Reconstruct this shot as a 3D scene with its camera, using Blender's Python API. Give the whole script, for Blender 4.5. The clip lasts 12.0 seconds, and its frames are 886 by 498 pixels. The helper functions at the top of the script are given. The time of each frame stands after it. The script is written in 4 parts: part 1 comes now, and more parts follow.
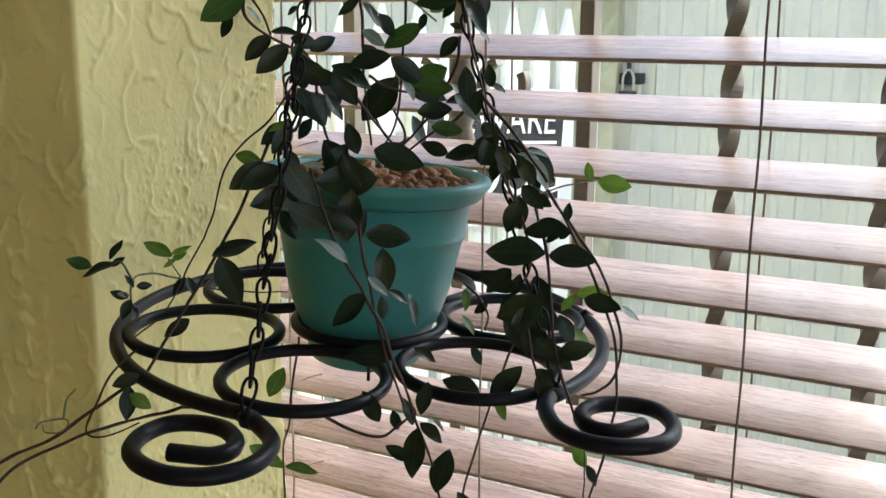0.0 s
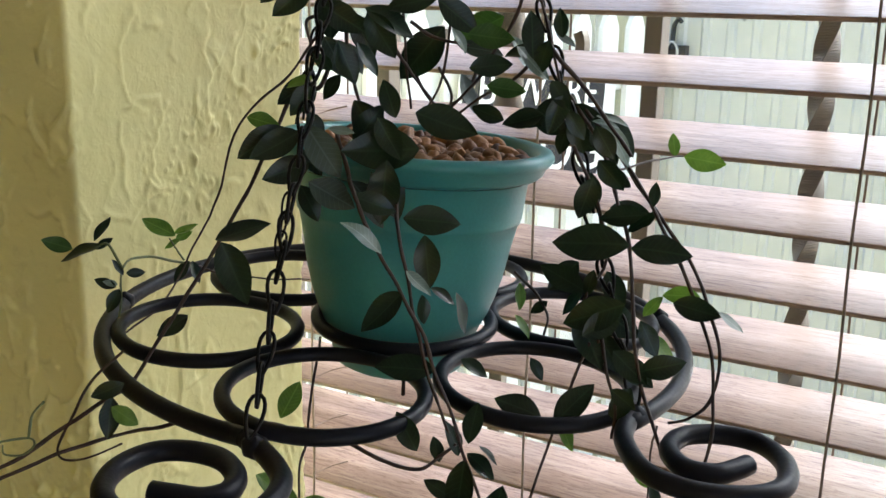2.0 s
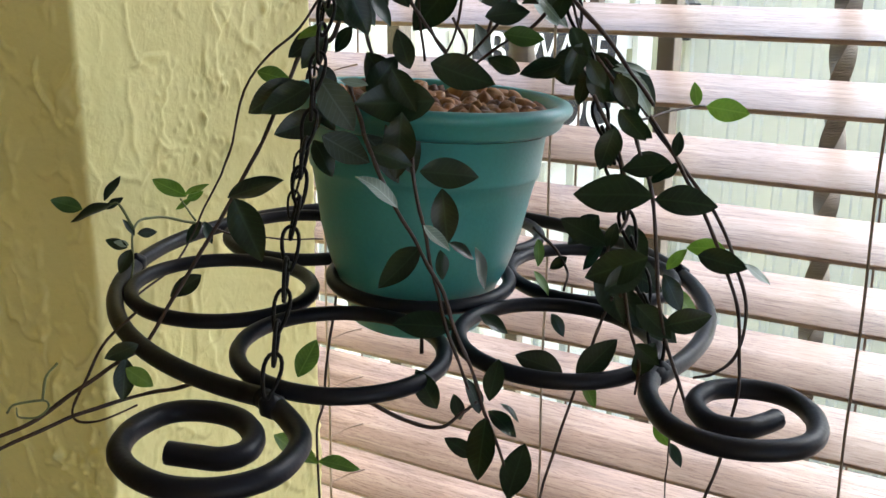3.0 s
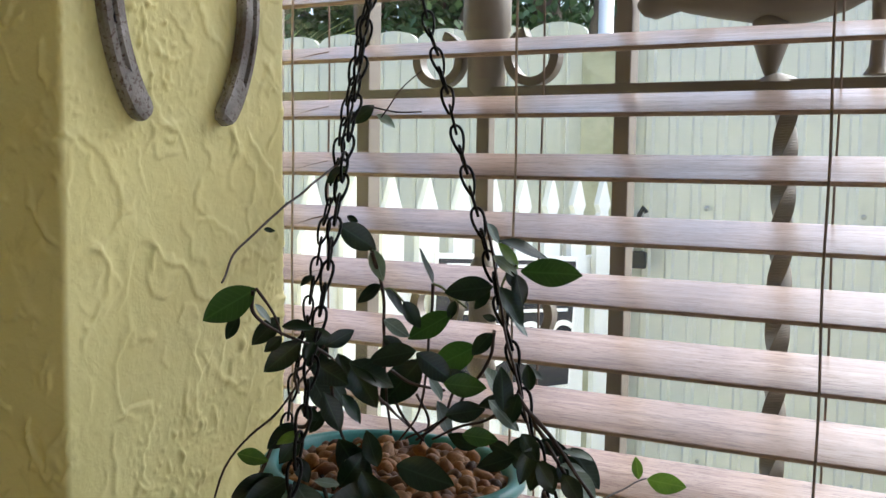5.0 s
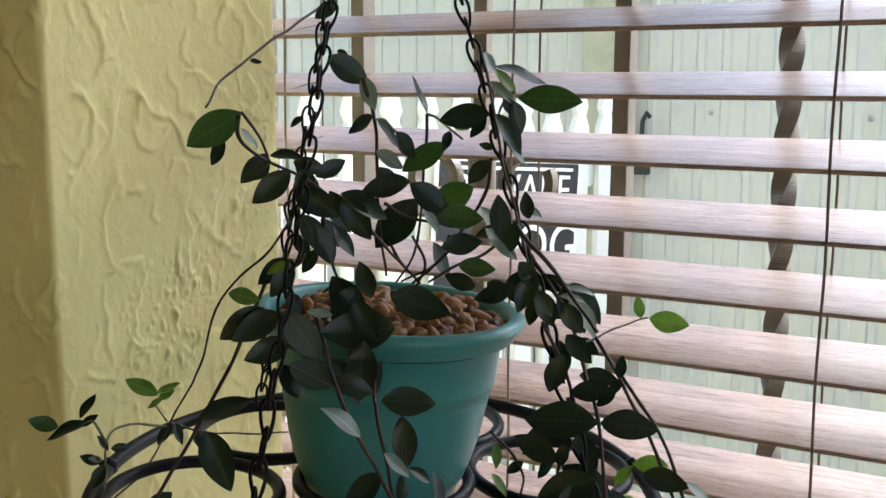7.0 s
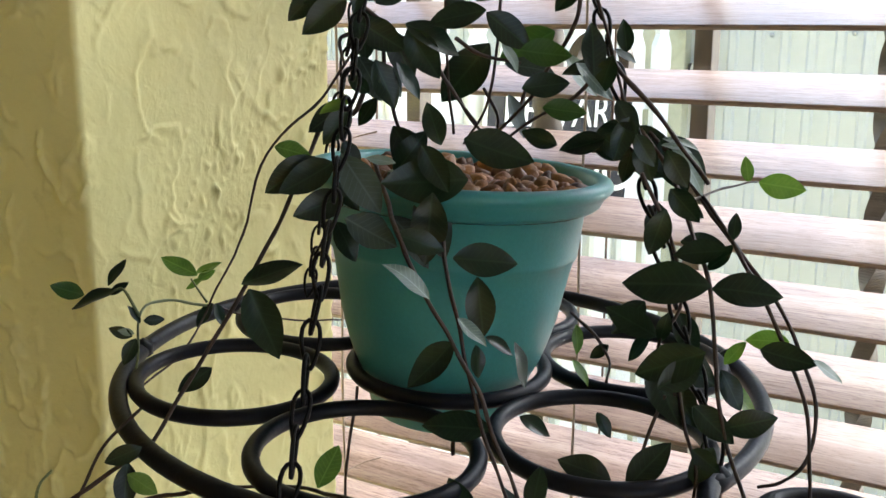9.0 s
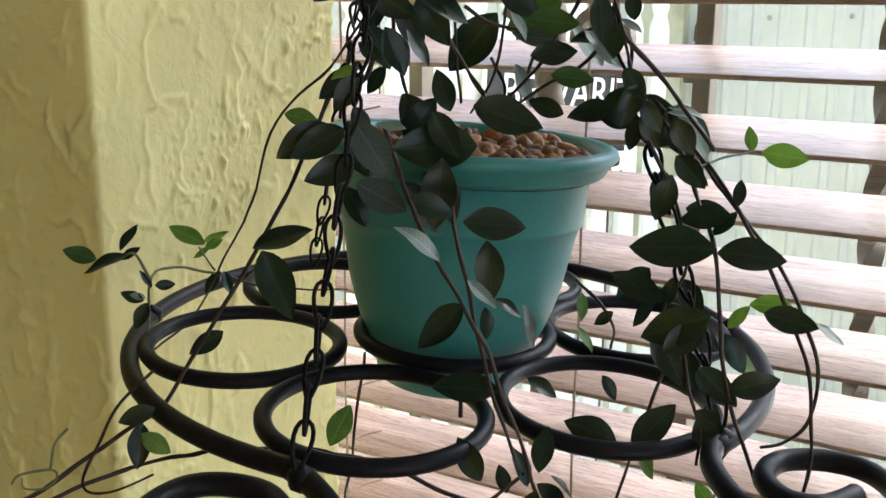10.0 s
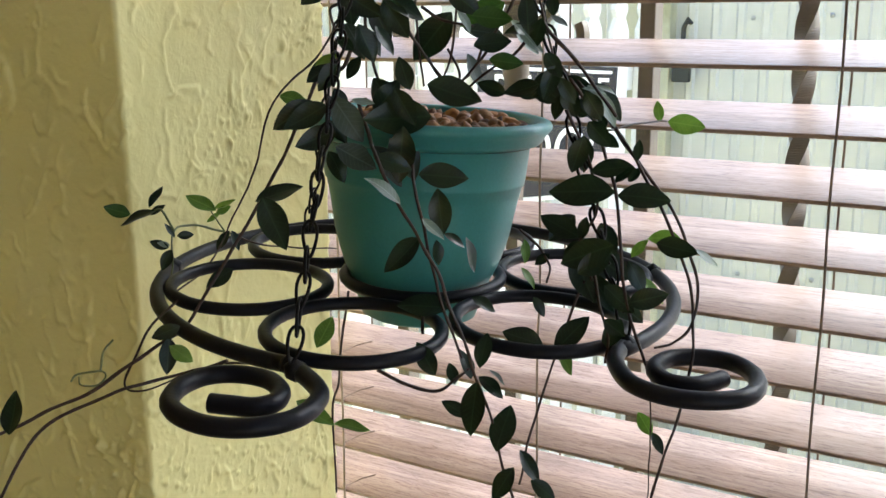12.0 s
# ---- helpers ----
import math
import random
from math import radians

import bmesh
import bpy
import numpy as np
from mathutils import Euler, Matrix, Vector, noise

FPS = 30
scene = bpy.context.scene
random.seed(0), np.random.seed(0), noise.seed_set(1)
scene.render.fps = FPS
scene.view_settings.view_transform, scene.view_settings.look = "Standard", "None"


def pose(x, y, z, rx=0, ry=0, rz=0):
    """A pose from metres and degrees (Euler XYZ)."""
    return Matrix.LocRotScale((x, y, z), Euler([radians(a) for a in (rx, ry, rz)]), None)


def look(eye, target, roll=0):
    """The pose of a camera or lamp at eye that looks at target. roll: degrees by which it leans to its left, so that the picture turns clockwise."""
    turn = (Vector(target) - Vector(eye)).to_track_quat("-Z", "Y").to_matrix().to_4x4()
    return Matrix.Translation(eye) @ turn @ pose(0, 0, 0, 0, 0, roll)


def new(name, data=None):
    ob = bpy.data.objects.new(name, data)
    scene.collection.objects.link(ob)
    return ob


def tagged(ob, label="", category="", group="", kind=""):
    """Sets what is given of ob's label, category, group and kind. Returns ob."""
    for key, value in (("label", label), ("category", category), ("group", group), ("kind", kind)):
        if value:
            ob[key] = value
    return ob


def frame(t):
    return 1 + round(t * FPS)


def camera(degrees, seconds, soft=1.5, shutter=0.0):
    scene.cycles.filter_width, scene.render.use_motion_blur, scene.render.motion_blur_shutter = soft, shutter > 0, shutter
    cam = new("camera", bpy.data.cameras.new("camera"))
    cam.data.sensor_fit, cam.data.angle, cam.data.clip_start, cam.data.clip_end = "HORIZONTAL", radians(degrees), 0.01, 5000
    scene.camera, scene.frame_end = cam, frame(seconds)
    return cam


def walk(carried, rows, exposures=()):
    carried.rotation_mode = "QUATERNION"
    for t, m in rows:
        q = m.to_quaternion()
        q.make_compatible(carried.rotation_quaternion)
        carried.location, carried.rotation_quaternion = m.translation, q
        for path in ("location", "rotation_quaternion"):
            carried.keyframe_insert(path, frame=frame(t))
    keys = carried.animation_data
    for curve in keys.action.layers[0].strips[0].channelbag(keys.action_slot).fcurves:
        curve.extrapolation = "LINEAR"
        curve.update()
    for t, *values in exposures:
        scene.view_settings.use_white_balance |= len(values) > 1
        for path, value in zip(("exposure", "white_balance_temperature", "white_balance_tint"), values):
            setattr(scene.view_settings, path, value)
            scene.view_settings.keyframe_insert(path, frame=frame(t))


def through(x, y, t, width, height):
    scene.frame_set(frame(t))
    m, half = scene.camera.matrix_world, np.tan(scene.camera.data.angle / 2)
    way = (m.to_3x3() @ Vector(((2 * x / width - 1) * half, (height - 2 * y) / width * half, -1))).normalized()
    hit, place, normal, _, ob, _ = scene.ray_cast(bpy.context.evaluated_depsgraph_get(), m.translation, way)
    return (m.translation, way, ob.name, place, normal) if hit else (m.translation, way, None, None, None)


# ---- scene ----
# ---------------------------------------------------------------- camera
cam = camera(47.8, 12.0)
PATH = [
    (0, (0.078, -0.044, 1.528), (-0.833, 1.684, 1.097), 0.5),
    (0.5, (0.07, 0.02, 1.531), (-0.92, 1.712, 1.136), -0.6),
    (1, (0.031, 0.05, 1.525), (-0.908, 1.762, 1.091), 0.6),
    (1.5, (0.021, 0.041, 1.531), (-0.917, 1.755, 1.106), 1.1),
    (2, (0.021, 0.038, 1.512), (-0.931, 1.729, 1.029), 1.3),
    (2.5, (0.019, 0.04, 1.497), (-0.939, 1.704, 0.936), 0.7),
    (3, (0.014, 0.044, 1.505), (-0.946, 1.71, 0.955), 0.4),
    (3.5, (0.021, 0.041, 1.533), (-0.943, 1.741, 1.106), 0.2),
    (3.7, (0.024, 0.039, 1.547), (-0.938, 1.753, 1.173), -0.0),
    (5.3, (0.030, 0.015, 1.605), (-0.905, 1.777, 1.446), 0.9),
    (5.5, (0.031, 0.016, 1.603), (-0.901, 1.779, 1.443), 0.9),
    (6, (0.034, 0.023, 1.582), (-0.886, 1.784, 1.356), 0.5),
    (6.5, (0.029, 0.023, 1.565), (-0.889, 1.776, 1.271), 0.3),
    (7, (0.027, 0.03, 1.557), (-0.906, 1.77, 1.235), 0.2),
    (7.2, (0.028, 0.036, 1.552), (-0.909, 1.768, 1.205), 0.2),
    (8.8, (-0.008, 0.073, 1.511), (-0.992, 1.76, 1.086), 0.5),
    (9, (-0.013, 0.073, 1.508), (-1.007, 1.752, 1.068), 0.2),
    (9.5, (-0.016, 0.071, 1.498), (-1.01, 1.743, 1.032), 0.1),
    (10, (-0.014, 0.064, 1.502), (-0.995, 1.741, 1.031), 0.5),
    (10.5, (-0.008, 0.056, 1.504), (-1.001, 1.729, 1.038), -0.2),
    (11, (0.0, 0.051, 1.504), (-0.986, 1.731, 1.051), -0.7),
    (11.5, (0.016, 0.04, 1.503), (-0.965, 1.72, 1.043), -0.4),
    (12, (0.058, -0.018, 1.499), (-0.933, 1.657, 1.04), -0.4),
]
EXPOSURES = [(0, 1.82, 5800, 9), (1, 1.80, 5800, 9), (2, 1.92, 5800, 9), (2.5, 2.07, 5800, 9), (3.7, 1.98, 5800, 9), (5.5, 1.57, 5800, 11), (7.2, 1.78, 5800, 11), (9.0, 2.10, 5800, 9), (9.5, 2.12, 5800, 9), (10.5, 2.05, 5800, 9), (12, 2.01, 5800, 9)]
walk(cam, [(t, look(eye, target, roll)) for t, eye, target, roll in PATH], EXPOSURES)

# ---------------------------------------------------------------- light
world = bpy.data.worlds.new("world")
scene.world = world
world.use_nodes = True
wn = world.node_tree
sky = wn.nodes.new("ShaderNodeTexSky")
sky.sky_type = "NISHITA"
sky.sun_disc = False
sky.sun_elevation = radians(52)
sky.sun_rotation = radians(32)
sky.air_density, sky.dust_density, sky.ozone_density = 1.0, 4.0, 1.0
wn.links.new(sky.outputs[0], wn.nodes["Background"].inputs[0])
wn.nodes["Background"].inputs[1].default_value = 0.15
sun_data = bpy.data.lights.new("sun", "SUN")
sun_data.energy, sun_data.angle, sun_data.color = 3.0, radians(35), (1.0, 0.96, 0.90)
sun_ob = new("sun", sun_data)
sun_ob.matrix_world = look((3.2, 5.2, 6.0), (0, 0, 0))


# ---------------------------------------------------------------- materials
def nodes_of(name, rough=0.6, metal=0.0):
    m = bpy.data.materials.new(name)
    m.use_nodes = True
    nt = m.node_tree
    b = nt.nodes["Principled BSDF"]
    b.inputs["Roughness"].default_value = rough
    b.inputs["Metallic"].default_value = metal
    return m, nt, b


def mapping(nt, scale, coords="Object", shift=False):
    tc = nt.nodes.new("ShaderNodeTexCoord")
    mp = nt.nodes.new("ShaderNodeMapping")
    mp.inputs["Scale"].default_value = scale
    nt.links.new(tc.outputs[coords], mp.inputs["Vector"])
    if shift:
        info = nt.nodes.new("ShaderNodeObjectInfo")
        mul = nt.nodes.new("ShaderNodeVectorMath")
        mul.operation = "SCALE"
        mul.inputs[0].default_value = (7.0, 13.0, 5.0)
        nt.links.new(info.outputs["Random"], mul.inputs["Scale"])
        nt.links.new(mul.outputs[0], mp.inputs["Location"])
    return mp.outputs[0]


def noise_tex(nt, vec, scale, detail=4.0, rough=0.55, distort=0.0):
    n = nt.nodes.new("ShaderNodeTexNoise")
    n.inputs["Scale"].default_value = scale
    n.inputs["Detail"].default_value = detail
    n.inputs["Roughness"].default_value = rough
    n.inputs["Distortion"].default_value = distort
    nt.links.new(vec, n.inputs["Vector"])
    return n.outputs["Fac"]


def ramp(nt, fac, stops):
    r = nt.nodes.new("ShaderNodeValToRGB")
    els = r.color_ramp.elements
    while len(els) < len(stops):
        els.new(0.5)
    for e, (p, c) in zip(els, stops):
        e.position = p
        e.color = (*c, 1) if len(c) == 3 else c
    nt.links.new(fac, r.inputs["Fac"])
    return r.outputs["Color"]


def mix(nt, fac, a, b, mode="MIX"):
    n = nt.nodes.new("ShaderNodeMix")
    n.data_type, n.blend_type = "RGBA", mode
    for val, sock in ((fac, n.inputs[0]), (a, n.inputs[6]), (b, n.inputs[7])):
        if isinstance(val, (int, float)):
            sock.default_value = val
        elif isinstance(val, tuple):
            sock.default_value = (*val, 1)
        else:
            nt.links.new(val, sock)
    return n.outputs[2]


def bump(nt, bsdf, height, strength=0.3, dist=0.002):
    n = nt.nodes.new("ShaderNodeBump")
    n.inputs["Strength"].default_value = strength
    n.inputs["Distance"].default_value = dist
    nt.links.new(height, n.inputs["Height"])
    nt.links.new(n.outputs[0], bsdf.inputs["Normal"])


def simple(name, c1, c2, scale, rough=0.6, metal=0.0, bumps=0.2, fine=None, rvar=0.15, coords="Object", shift=False, dist=0.001):
    """Two tones at a large scale, fine grain over them, uneven gloss and relief."""
    m, nt, b = nodes_of(name, rough, metal)
    v = mapping(nt, (1, 1, 1), coords, shift)
    big = noise_tex(nt, v, scale, 5, 0.6, 0.4)
    col = ramp(nt, big, [(0.32, c1), (0.68, c2)])
    small = noise_tex(nt, v, fine or scale * 9, 3, 0.6)
    grain = ramp(nt, small, [(0.2, (0.82, 0.82, 0.82)), (0.8, (1.0, 1.0, 1.0))])
    nt.links.new(mix(nt, 0.8, col, grain, "MULTIPLY"), b.inputs["Base Color"])
    rr = ramp(nt, big, [(0.2, (rough - rvar,) * 3), (0.8, (min(1, rough + rvar),) * 3)])
    nt.links.new(rr, b.inputs["Roughness"])
    bump(nt, b, small, bumps, dist)
    return m


def stucco_paint(name):
    m, nt, b = nodes_of(name, 0.62)
    v = mapping(nt, (1, 1, 1))
    big = noise_tex(nt, v, 5.0, 4, 0.55, 0.3)
    col = ramp(nt, big, [(0.3, (0.69, 0.635, 0.27)), (0.7, (0.745, 0.695, 0.33))])
    dirt = noise_tex(nt, v, 42.0, 5, 0.65, 0.5)
    spots = ramp(nt, dirt, [(0.26, (0.80, 0.78, 0.72)), (0.42, (1, 1, 1))])
    nt.links.new(mix(nt, 0.75, col, spots, "MULTIPLY"), b.inputs["Base Color"])
    pit = noise_tex(nt, v, 260.0, 5, 0.6)
    lump = noise_tex(nt, v, 70.0, 3, 0.5, 0.8)
    s = nt.nodes.new("ShaderNodeMath")
    s.operation = "MULTIPLY_ADD"
    s.inputs[1].default_value = 2.5
    nt.links.new(lump, s.inputs[0])
    nt.links.new(pit, s.inputs[2])
    bump(nt, b, s.outputs[0], 0.3, 0.0010)
    return m


def wood_slat(name):
    m, nt, b = nodes_of(name, 0.36)
    v = mapping(nt, (2.2, 45, 45), "Object", True)
    band = noise_tex(nt, v, 2.0, 6, 0.6, 1.2)
    col = ramp(nt, band, [(0.28, (0.205, 0.133, 0.098)), (0.5, (0.300, 0.207, 0.157)), (0.72, (0.400, 0.298, 0.234))])
    v2 = mapping(nt, (24, 340, 340), "Object", True)
    pore = noise_tex(nt, v2, 2.6, 6, 0.72, 0.9)
    pores = ramp(nt, pore, [(0.40, (0.42, 0.32, 0.28)), (0.50, (1, 1, 1))])
    nt.links.new(mix(nt, 0.75, col, pores, "MULTIPLY"), b.inputs["Base Color"])
    rr = ramp(nt, pore, [(0.3, (0.5,) * 3), (0.6, (0.33,) * 3)])
    nt.links.new(rr, b.inputs["Roughness"])
    b.inputs["Coat Weight"].default_value = 0.7
    b.inputs["Coat Roughness"].default_value = 0.24
    bump(nt, b, pore, 0.40, 0.0006)
    return m


def leaf_skin(name, dark, light, sheen, through=0.1):
    """Waxy leaf: paler veins run out from the midrib along the blade."""
    m, nt, b = nodes_of(name, 0.34)
    b.inputs["Specular IOR Level"].default_value = 0.36
    tc = nt.nodes.new("ShaderNodeTexCoord")
    sep = nt.nodes.new("ShaderNodeSeparateXYZ")
    nt.links.new(tc.outputs["Object"], sep.inputs[0])
    ax = nt.nodes.new("ShaderNodeMath")
    ax.operation = "ABSOLUTE"
    nt.links.new(sep.outputs["Y"], ax.inputs[0])
    along = nt.nodes.new("ShaderNodeMath")
    along.operation = "MULTIPLY_ADD"
    along.inputs[1].default_value = -0.75
    nt.links.new(ax.outputs[0], along.inputs[0])
    nt.links.new(sep.outputs["X"], along.inputs[2])
    wave = nt.nodes.new("ShaderNodeMath")
    wave.operation = "MULTIPLY"
    wave.inputs[1].default_value = 62.0
    nt.links.new(along.outputs[0], wave.inputs[0])
    sine = nt.nodes.new("ShaderNodeMath")
    sine.operation = "SINE"
    nt.links.new(wave.outputs[0], sine.inputs[0])
    veins = ramp(nt, sine.outputs[0], [(0.80, (0, 0, 0)), (1.0, (0.55, 0.55, 0.55))])
    rib = ramp(nt, ax.outputs[0], [(0.006, (1, 1, 1)), (0.022, (0, 0, 0))])
    lines = mix(nt, 1.0, veins, rib, "LIGHTEN")
    v = mapping(nt, (1, 1, 1), "Object", True)
    blotch = noise_tex(nt, v, 3.0, 4, 0.6)
    base = ramp(nt, blotch, [(0.3, dark), (0.72, light)])
    info = nt.nodes.new("ShaderNodeObjectInfo")
    tone = ramp(nt, info.outputs["Random"], [(0.0, (0.7, 0.75, 0.75)), (1.0, (1.15, 1.1, 1.0))])
    base = mix(nt, 1.0, base, tone, "MULTIPLY")
    nt.links.new(mix(nt, lines, base, tuple(min(1, c * 1.35 + 0.004) for c in light)), b.inputs["Base Color"])
    b.inputs["Roughness"].default_value = sheen
    b.inputs["Subsurface Weight"].default_value = 0.0
    bump(nt, b, lines, -0.35, 0.0006)
    tl = nt.nodes.new("ShaderNodeBsdfTranslucent")
    nt.links.new(mix(nt, 1.0, base, (1.5, 1.7, 0.9), "MULTIPLY"), tl.inputs[0])
    mx = nt.nodes.new("ShaderNodeMixShader")
    mx.inputs[0].default_value = through
    nt.links.new(b.outputs[0], mx.inputs[1])
    nt.links.new(tl.outputs[0], mx.inputs[2])
    nt.links.new(mx.outputs[0], nt.nodes["Material Output"].inputs[0])
    return m


M_WALL = stucco_paint("yellow_stucco")
# unseen room walls: this yellow is set to warm the light they bounce
M_ROOM = simple("room_bounce_plaster", (0.60, 0.49, 0.13), (0.66, 0.545, 0.17), 2.0, 0.8, 0, 0.2, 60)
M_CEIL = simple("ceiling_paint", (0.78, 0.77, 0.73), (0.83, 0.82, 0.79), 2.0, 0.85, 0, 0.2, 80)
M_FLOOR = simple("floor_tile_clay", (0.36, 0.27, 0.19), (0.45, 0.34, 0.25), 3.0, 0.45, 0, 0.1, 40)
M_SLAT = wood_slat("blind_wood")
M_CORD = simple("brown_cord", (0.15, 0.105, 0.08), (0.24, 0.175, 0.135), 90, 0.8, 0, 0.5, 900)
M_TAN = simple("tan_cord", (0.30, 0.23, 0.18), (0.40, 0.32, 0.26), 90, 0.8, 0, 0.5, 900)
M_IRON = simple("black_iron", (0.0045, 0.005, 0.0085), (0.007, 0.008, 0.014), 30, 0.42, 0.0, 0.14, 420, 0.05)
M_IRON.node_tree.nodes["Principled BSDF"].inputs["Specular IOR Level"].default_value = 0.19
M_CHAIN = simple("black_chain_wire", (0.003, 0.003, 0.003), (0.007, 0.006, 0.006), 60, 0.5, 0.0, 0.3, 500, 0.1)
M_CHAIN.node_tree.nodes["Principled BSDF"].inputs["Specular IOR Level"].default_value = 0.16
M_POT = simple("teal_plastic", (0.042, 0.222, 0.225), (0.056, 0.254, 0.254), 14, 0.40, 0.0, 0.10, 500, 0.05)
M_STEM = simple("brown_stem", (0.020, 0.011, 0.009), (0.045, 0.022, 0.016), 60, 0.6, 0, 0.5, 500)
M_SHOOT = simple("green_shoot", (0.10, 0.13, 0.05), (0.16, 0.19, 0.08), 60, 0.55, 0, 0.4, 500)
# near-black base also holds the dimness of the leaves' room side
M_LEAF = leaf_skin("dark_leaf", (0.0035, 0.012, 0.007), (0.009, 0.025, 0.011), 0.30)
M_YOUNG = leaf_skin("young_leaf", (0.080, 0.155, 0.032), (0.130, 0.225, 0.048), 0.42, 0.4)
# brighter base: window light through the blade is partly put into this green
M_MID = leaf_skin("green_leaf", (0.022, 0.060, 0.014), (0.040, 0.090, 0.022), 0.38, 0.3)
M_GREY = leaf_skin("dusty_leaf", (0.020, 0.036, 0.031), (0.038, 0.060, 0.054), 0.5)
M_PALE = leaf_skin("leaf_underside", (0.13, 0.18, 0.165), (0.18, 0.235, 0.215), 0.42)
M_GRILLE = simple("taupe_grille_paint", (0.13, 0.105, 0.082), (0.19, 0.155, 0.122), 12, 0.55, 0, 0.4, 160)
M_VINYL = simple("cream_vinyl", (0.52, 0.522, 0.455), (0.575, 0.575, 0.505), 1.2, 0.45, 0, 0.1, 50)
M_SHEET = simple("pale_ribbed_metal", (0.52, 0.532, 0.525), (0.585, 0.597, 0.59), 1.6, 0.42, 0, 0.15, 40)
M_PICKET = simple("white_picket_paint", (0.66, 0.67, 0.68), (0.74, 0.75, 0.75), 4, 0.4, 0, 0.15, 90)
M_POST = simple("weathered_post", (0.30, 0.30, 0.20), (0.58, 0.56, 0.42), 7, 0.8, 0, 0.6, 60)
M_SIGNK = simple("sign_black", (0.012, 0.012, 0.016), (0.022, 0.022, 0.028), 10, 0.85, 0, 0.05, 200)
M_SIGNW = simple("sign_white", (0.80, 0.80, 0.80), (0.85, 0.85, 0.85), 10, 0.45, 0, 0.05, 200)
M_FRAME = simple("white_window_frame", (0.72, 0.72, 0.71), (0.80, 0.80, 0.79), 5, 0.5, 0, 0.1, 90)
M_LOCK = simple("black_padlock", (0.012, 0.012, 0.013), (0.025, 0.025, 0.027), 40, 0.55, 0.0, 0.2, 300)
M_STEEL = simple("dull_steel", (0.35, 0.36, 0.37), (0.5, 0.5, 0.5), 40, 0.35, 0.9, 0.2, 300)
M_PATIO = simple("pale_bounce_concrete", (0.36, 0.35, 0.33), (0.45, 0.44, 0.42), 1.0, 0.85, 0, 0.4, 50)
M_BARK = simple("bark", (0.10, 0.075, 0.055), (0.17, 0.13, 0.10), 6, 0.9, 0, 0.8, 60)
M_TREE = simple("tree_leaf", (0.035, 0.075, 0.022), (0.085, 0.15, 0.045), 2.5, 0.5, 0, 0.1, 30)
M_BLADE = simple("palm_blade", (0.22, 0.30, 0.08), (0.34, 0.40, 0.14), 5, 0.5, 0, 0.1, 60)
M_ROOF = simple("dark_shingle", (0.045, 0.055, 0.085), (0.075, 0.085, 0.12), 4, 0.85, 0, 0.5, 30)


def horseshoe_skin():
    m, nt, b = nodes_of("worn_galvanised_steel", 0.5, 0.35)
    v = mapping(nt, (1, 1, 1))
    big = noise_tex(nt, v, 22, 4, 0.6, 0.4)
    zinc = ramp(nt, big, [(0.35, (0.10, 0.083, 0.070)), (0.65, (0.33, 0.315, 0.30))])
    pits = noise_tex(nt, v, 420, 4, 0.65)
    rust = ramp(nt, pits, [(0.36, (1, 1, 1)), (0.46, (0, 0, 0))])
    nt.links.new(mix(nt, rust, zinc, (0.075, 0.045, 0.03)), b.inputs["Base Color"])
    bump(nt, b, pits, 0.5, 0.0008)
    return m


def pebble_skin():
    m, nt, b = nodes_of("river_pebble", 0.55)
    b.inputs["Specular IOR Level"].default_value = 0.3
    info = nt.nodes.new("ShaderNodeObjectInfo")
    tone = ramp(nt, info.outputs["Random"], [(0.0, (0.07, 0.036, 0.022)), (0.3, (0.20, 0.092, 0.040)), (0.6, (0.33, 0.155, 0.050)), (0.85, (0.35, 0.20, 0.100)), (1.0, (0.11, 0.060, 0.038))])
    v = mapping(nt, (1, 1, 1), "Object", True)
    n = noise_tex(nt, v, 2.2, 5, 0.65, 0.5)
    veil = ramp(nt, n, [(0.3, (0.62, 0.55, 0.5)), (0.7, (1.12, 1.08, 1.0))])
    nt.links.new(mix(nt, 1.0, tone, veil, "MULTIPLY"), b.inputs["Base Color"])
    bump(nt, b, n, 0.3, 0.002)
    return m


def clear_pane():
    m = bpy.data.materials.new("window_glass")
    m.use_nodes = True
    nt = m.node_tree
    nt.nodes.remove(nt.nodes["Principled BSDF"])
    tr = nt.nodes.new("ShaderNodeBsdfTransparent")
    tr.inputs[0].default_value = (0.96, 0.98, 0.97, 1)
    gl = nt.nodes.new("ShaderNodeBsdfGlossy")
    gl.inputs["Roughness"].default_value = 0.02
    mx = nt.nodes.new("ShaderNodeMixShader")
    mx.inputs[0].default_value = 0.025
    nt.links.new(tr.outputs[0], mx.inputs[1])
    nt.links.new(gl.outputs[0], mx.inputs[2])
    nt.links.new(mx.outputs[0], nt.nodes["Material Output"].inputs[0])
    return m


M_SHOE, M_PEBBLE, M_GLASS = horseshoe_skin(), pebble_skin(), clear_pane()


# ---------------------------------------------------------------- mesh tools
def mesh_of(name, verts, faces, mat, smooth=False):
    me = bpy.data.meshes.new(name)
    me.from_pydata([tuple(v) for v in verts], [], faces)
    me.update()
    if mat:
        me.materials.append(mat)
    if smooth:
        for p in me.polygons:
            p.use_smooth = True
    return me


def from_bm(name, bm, mat, smooth=False):
    bmesh.ops.recalc_face_normals(bm, faces=bm.faces)
    me = bpy.data.meshes.new(name)
    bm.to_mesh(me)
    bm.free()
    me.materials.append(mat)
    if smooth:
        for p in me.polygons:
            p.use_smooth = True
    return me


def part(name, data, parent, label="", m=None):
    """Links a mesh as one part under a thing or under a part."""
    ob = new(name, data)
    ob.parent = parent
    if m is not None:
        ob.matrix_basis = m
    if label:
        tagged(ob, label)
    return ob


